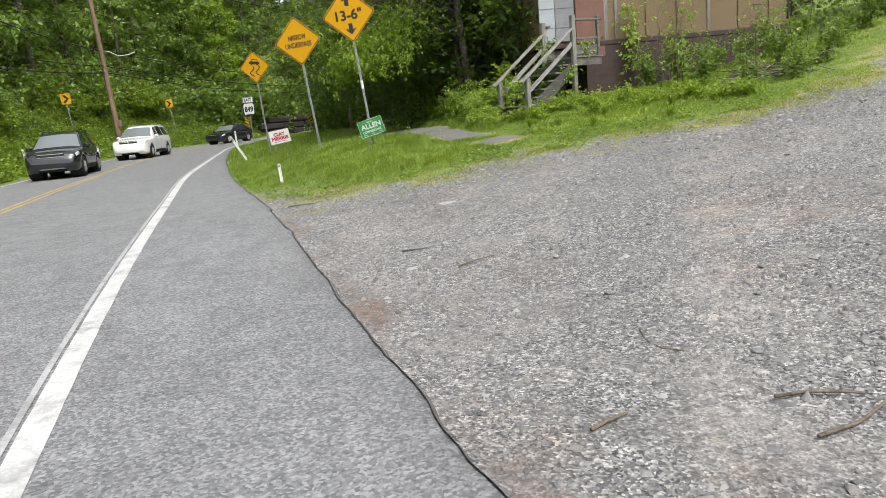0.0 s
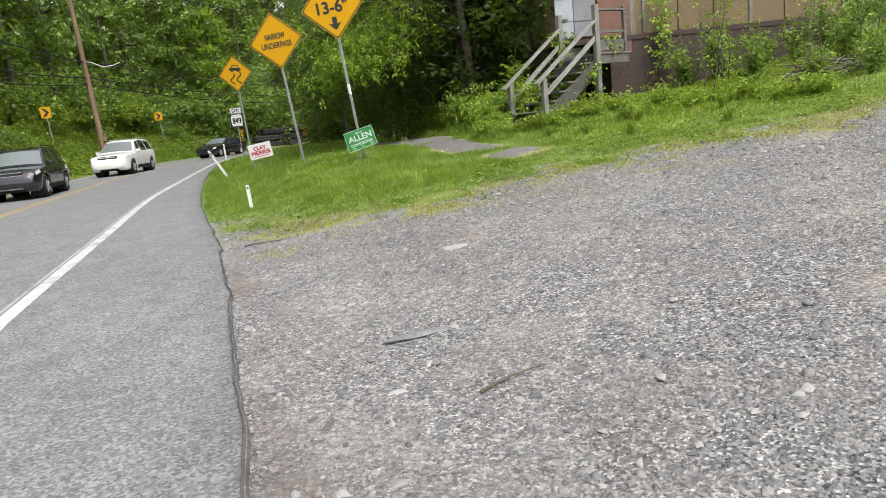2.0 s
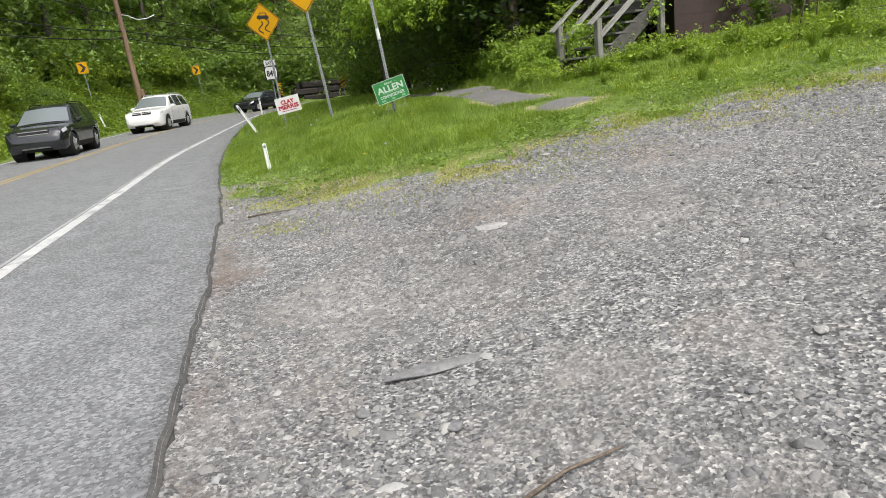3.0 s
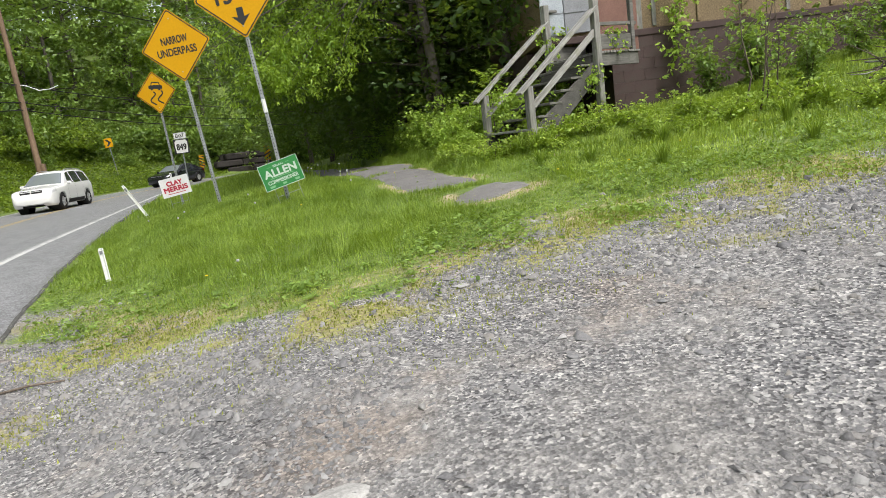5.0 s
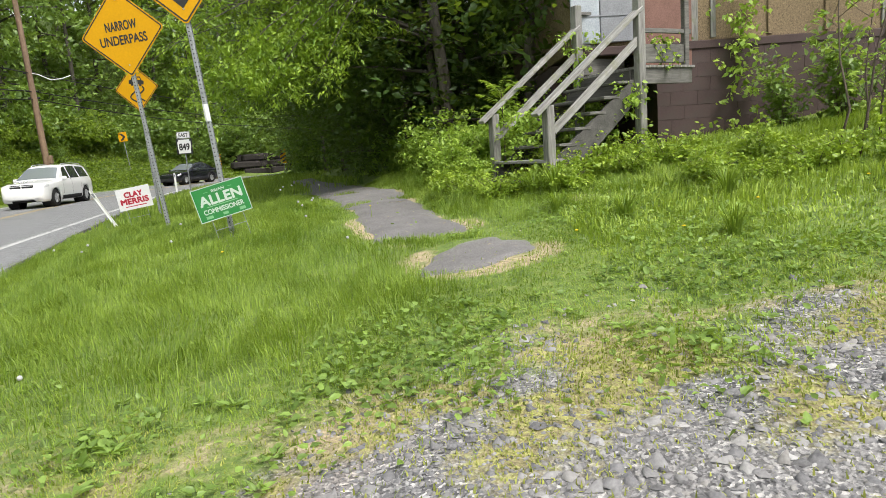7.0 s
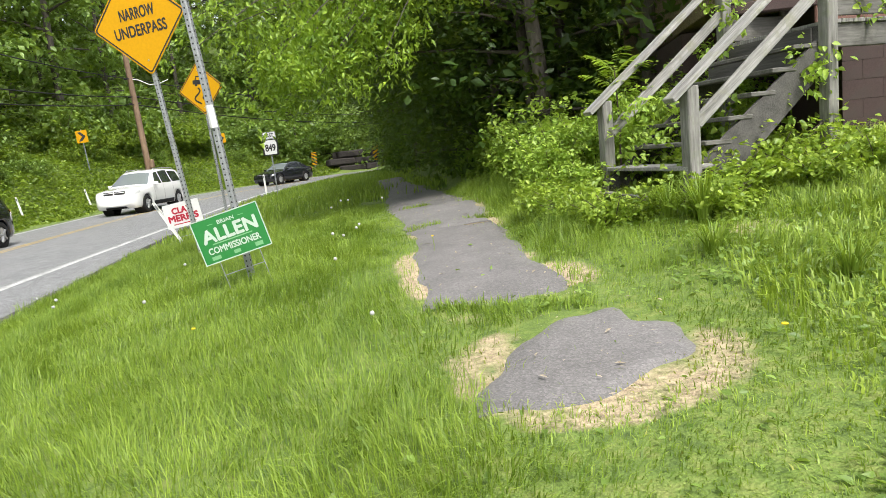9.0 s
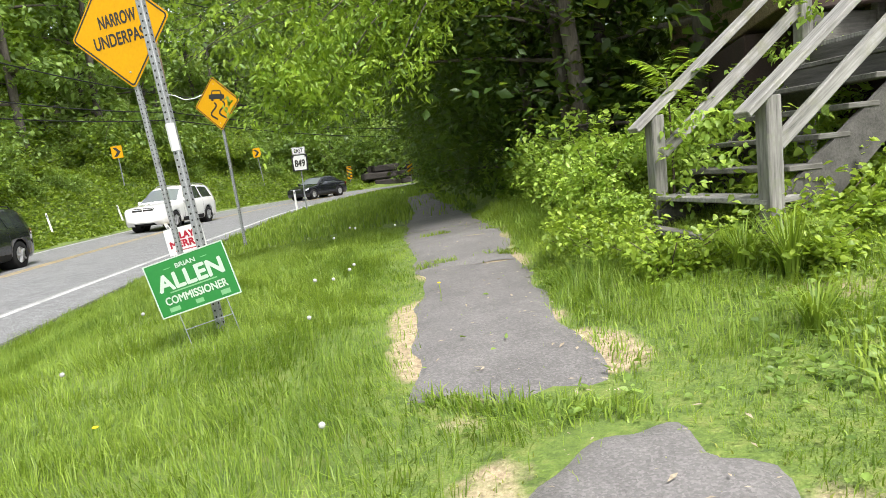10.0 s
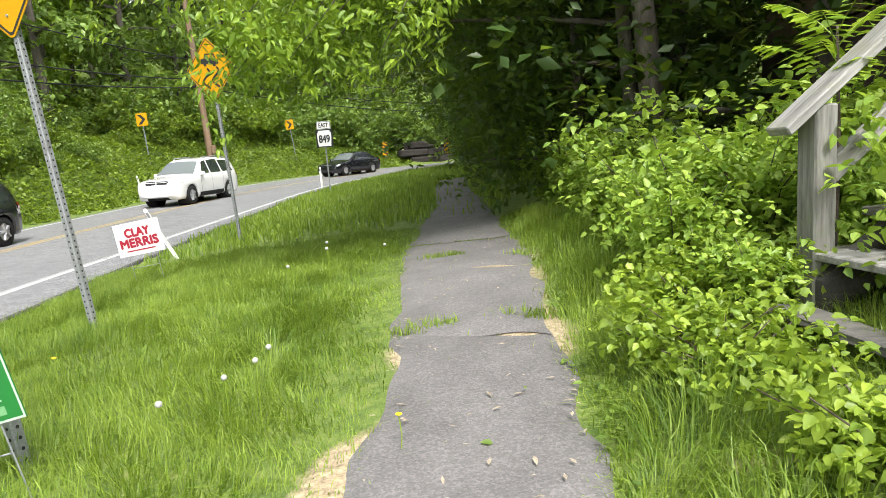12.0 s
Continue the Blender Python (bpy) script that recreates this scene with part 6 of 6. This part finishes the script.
def build_litter():
    """Dry bits lying on the footpath and the drive."""
    rs = np.random.RandomState(146)
    t = rs.rand(420)
    i = (t * 70).astype(int)
    l, r = even(PATH_LEFT, 200)[i], even(PATH_RIGHT, 200)[i]
    q = l + (r - l) * rs.beta(0.6, 0.5, (420, 1))
    q = np.vstack([q, np.stack([rs.uniform(0.6, 1.6, 50), rs.uniform(13.7, 15.0, 50)], 1)])
    p = np.stack([q[:, 0], q[:, 1], flat_ground(q[:, 0], q[:, 1]) + 0.036], 1)
    w = rs.normal(0, 1, p.shape) * [1, 1, 0.08]
    me = leaf_mesh("litter", p, w, 0.035 * rs.uniform(0.3, 1.5, len(p)) ** 1.5, 0.16, LITTER, rs, flat=4.0)
    tagged(new("litter", me), "dry leaf bits and straw scattered on the path", "leaf litter", kind="stuff")


def stones(name, x, y, size, mat, label, rs):
    n = len(x)
    z = flat_ground(x, y)
    base = np.array([(1, 0, -0.3), (0.2, 1, -0.3), (-1, 0.1, -0.3), (0, -1, -0.3), (0.5, 0.1, 0.9), (-0.4, 0.0, 0.8)])
    v = base[None] * (1 + rs.normal(0, 0.28, (n, 6, 3))) + rs.normal(0, 0.16, (n, 6, 3))
    v = v * (size[:, None, None] * np.stack([rs.uniform(0.6, 1.2, n), rs.uniform(0.5, 1.0, n), rs.uniform(0.25, 0.6, n)], 1)[:, None, :])
    a = rs.rand(n) * 6.283
    c, s = np.cos(a)[:, None], np.sin(a)[:, None]
    v = np.stack([v[..., 0] * c - v[..., 1] * s, v[..., 0] * s + v[..., 1] * c, v[..., 2]], 2)
    v = v + np.stack([x, y, z + size * 0.12], 1)[:, None, :]
    f0 = np.array([(0, 1, 4), (1, 5, 4), (1, 2, 5), (2, 3, 5), (3, 4, 5), (3, 0, 4)])
    f = (np.arange(n)[:, None, None] * 6 + f0[None]).reshape(-1, 3)
    tagged(new(name, mesh_fast(name, v.reshape(-1, 3), f, mat)), label, "gravel", kind="stuff")


def stone_material():
    m, n, l, b = material("crushed_stone_pieces")
    geo = n.new("ShaderNodeNewGeometry")
    col = ramp(n, l, geo.outputs["Random Per Island"], [(0.0, (0.04, 0.039, 0.043)), (0.3, (0.11, 0.109, 0.118)), (0.6, (0.19, 0.187, 0.186)), (0.68, (0.2, 0.185, 0.165)), (0.9, (0.29, 0.287, 0.28)), (1.0, (0.44, 0.435, 0.42))])
    col = mix(n, l, 1.0, col, ramp(n, l, noise_node(n, l, 0.8, 5, 0.65), [(0.35, (0.68, 0.69, 0.72)), (0.65, (1.14, 1.13, 1.1))]), "MULTIPLY")
    col = mix(n, l, 0.35, col, ramp(n, l, noise_node(n, l, 70, 4), [(0.3, (0.1, 0.098, 0.095)), (0.7, (0.32, 0.312, 0.3))]))
    l.new(col, b.inputs["Base Color"])
    b.inputs["Roughness"].default_value = 0.85
    return m


CHIPS = stone_material()


def build_gravel():
    rs = np.random.RandomState(151)
    n = 215000
    x, y = rs.uniform(-3.2, 7.0, n), 1.2 + 12.2 * rs.rand(n) ** 0.9
    gr, ea, stw, gw, ms = zone(x, y)
    bare = rough_noise(x, y, 0.9, 152) * 0.7 + rough_noise(x, y, 2.5, 153) * 0.3
    keep = (rs.rand(n) < gr * (1 - 0.5 * ea) * (1 - 0.6 * np.clip(ms, 0, 1)) * (0.16 + 0.84 * step01(bare, 0.3, 0.58))) & (offset(x, y, RIGHT) > 0.06)
    x, y = x[keep], y[keep]
    size = 0.0055 + 0.011 * rs.rand(len(x)) ** 2.2 + 0.024 * rs.rand(len(x)) * (rs.rand(len(x)) < 0.09)
    stones("gravel", x, y, size * (1 + 0.3 * step01(y, 7, 10)), CHIPS, "loose grey crushed stone on the drive", rs)


build_grass()
build_crack_tufts()
build_weeds()
build_rosettes()
build_litter()
build_gravel()


# ---- small things on the ground ----
def build_brush_pile(x, y):
    rs = np.random.RandomState(181)
    g = thing("brush_pile", (x, y, gz(x, y)), "heap of dead grey branches and dry stalks in the weeds", "brush pile")
    for k in range(46):
        a = rs.rand() * 6.28
        c = np.array([rs.normal(0, 0.55), rs.normal(0, 0.3), rs.uniform(0.02, 0.35)])
        d = np.array([math.cos(a), math.sin(a) * 0.5, rs.normal(0.1, 0.2)]) * rs.uniform(0.3, 0.9)
        v, f = tube([Vector(c - d), Vector(c + rs.normal(0, 0.04, 3)), Vector(c + d)], [0.014, 0.011, 0.004], 5)
        part("branch", mesh_of("branch", v, f, STEM if k % 3 else GREY_WOOD, True), g)


build_brush_pile(7.4, 15.2)


def grass_tuft(x, y, tall, n, seed):
    """A clump of long arching blades."""
    rs = np.random.RandomState(seed)
    a, k = rs.rand(n) * 6.283, rs.uniform(0.3, 1.0, n)
    d = np.stack([np.cos(a), np.sin(a), np.zeros(n)], 1)
    s = np.stack([-np.sin(a), np.cos(a), np.zeros(n)], 1) * 0.004
    root = d * 0.05 * rs.rand(n, 1) - [0, 0, 0.03]
    h = (tall * rs.uniform(0.6, 1.1, n))[:, None]
    rows = [(0.0, 0.0, 1.0), (0.45, 0.12, 1.0), (0.8, 0.45, 0.8), (0.82, 0.85, 0.4), (0.7, 1.1, 0.05)]
    v = np.stack([root + np.array([0, 0, 1.0]) * h * up + d * h * out * k[:, None] + sg * s * w for up, out, w in rows for sg in (-1, 1)], 1).reshape(-1, 3)
    i = np.arange(n)[:, None] * 10
    f = np.concatenate([i + [[2 * r, 2 * r + 1, 2 * r + 3, 2 * r + 2]] for r in range(4)], 1).reshape(-1, 4)
    ob = new("grass_tuft", mesh_fast("grass_tuft", v, f, GRASS))
    ob.location = (x, y, gz(x, y))
    tagged(ob, "tuft of long arching grass beside the weeds", "grass", "grass tufts")


for k, (x, y, tall) in enumerate(((2.1, 16.45, 0.5), (1.9, 16.7, 0.4), (2.5, 14.9, 0.3), (3.0, 13.7, 0.32), (4.4, 13.2, 0.28), (4.9, 14.6, 0.4), (5.6, 14.9, 0.45), (6.1, 13.6, 0.35), (2.0, 15.7, 0.3), (3.6, 15.3, 0.35))):
    grass_tuft(x, y, tall, 110, 300 + k)


def rock(x, y, sx, sy, sz, turn, seed, mat, label):
    rs = np.random.RandomState(seed)
    bm = bmesh.new()
    bmesh.ops.create_icosphere(bm, subdivisions=2, radius=1)
    for v in bm.verts:
        k = 1 + 0.25 * (noise.noise(v.co * 1.6 + Vector((seed, 0, 0)))) + rs.normal(0, 0.04)
        v.co = Vector((v.co.x * sx * k, v.co.y * sy * k, v.co.z * sz * k))
    ob = new("rock", to_mesh(bm, "rock", mat))
    ob.matrix_basis = Matrix.Translation((x, y, gz(x, y) + sz * 0.35)) @ pose(0, 0, 0, 0, 0, turn)
    tagged(ob, label, "rock", "loose rocks on the drive")


rock(-0.02, 8.5, 0.15, 0.075, 0.03, 18, 1, PALE_STONE, "flat pale limestone rock lying on the gravel")
rock(1.69, 7.84, 0.045, 0.03, 0.016, 40, 2, STONE, "small grey stone lying on the gravel")
rock(0.84, 5.46, 0.036, 0.026, 0.014, 70, 3, PALE_STONE, "small pale stone lying on the gravel")
rock(-0.3, 6.56, 0.24, 0.05, 0.016, 22, 4, STONE, "thin flat grey slate sliver on the gravel")
rs = random.Random(161)
for k in range(46):
    x, y = rs.uniform(-0.8, 4.0), rs.uniform(2.5, 11.2)
    s = rs.uniform(0.016, 0.03)
    rock(x, y, s * 1.3, s, s * 0.5, rs.uniform(0, 360), 10 + k, rs.choice([STONE, STONE, STONE, PALE_STONE]), "small loose stone on the gravel drive")


def stick(points, r, label):
    pts = [Vector((x, y, gz(x, y) + r + 0.008)) for x, y in points]
    v, f = tube(pts, [r * (1 - 0.5 * i / len(pts)) for i in range(len(pts))], 6)
    tagged(new("stick", mesh_of("stick", v, f, STICK, True)), label, "stick", "fallen sticks on the drive")


stick([(0.5, 2.55), (0.58, 2.62), (0.68, 2.68)], 0.011, "short dark broken stick on the gravel")
stick([(1.35, 2.75), (1.5, 2.76), (1.62, 2.72), (1.7, 2.68)], 0.009, "dark crooked twig on the gravel")
stick([(1.35, 2.4), (1.55, 2.47), (1.75, 2.6), (1.95, 2.66)], 0.009, "long dark twig on the gravel")
stick([(1.03, 3.7), (1.02, 3.55), (1.06, 3.42), (1.16, 3.34)], 0.006, "pale curled twig on the gravel")
stick([(0.02, 5.6), (0.16, 5.72), (0.34, 5.8)], 0.008, "dry twig on the gravel")
stick([(-2.6, 10.6), (-2.4, 10.7), (-2.15, 10.68)], 0.01, "dry twig at the road edge")


def dandelion(x, y, tall, puff):
    g = thing("dandelion", (x, y, gz(x, y)), "dandelion seed head standing in grass" if puff else "yellow dandelion flower in grass", "flower", "dandelions in the grass")
    v, f = tube([(0, 0, -0.02), (0.01, 0, tall * 0.5), (0, 0.01, tall)], [0.003, 0.0025, 0.0025], 5)
    part("stalk", mesh_of("stalk", v, f, COVER_LEAF), g)
    bm = bmesh.new()
    bmesh.ops.create_icosphere(bm, subdivisions=2, radius=0.014)
    if not puff:
        bmesh.ops.scale(bm, vec=(1, 1, 0.4), verts=bm.verts)
    bmesh.ops.translate(bm, vec=(0, 0.01, tall + 0.01), verts=bm.verts)
    part("flower_head", to_mesh(bm, "flower_head", FLUFF if puff else PETAL), g)


rs = random.Random(171)
for k in range(24):
    x, y = rs.uniform(-4.2, 0.0), rs.uniform(11.9, 20.5)
    if offset(x, y, PATH_LEFT) > -0.1 and y > 15 or offset(x, y, DRIVE_EDGE) > -0.3:
        continue
    dandelion(x, y, rs.uniform(0.2, 0.34), rs.random() < 0.75)
for x, y in ((2.6, 13.6), (3.4, 14.2), (4.4, 14.4), (1.9, 14.0), (-0.1, 17.05)):
    dandelion(x, y, 0.14, False)
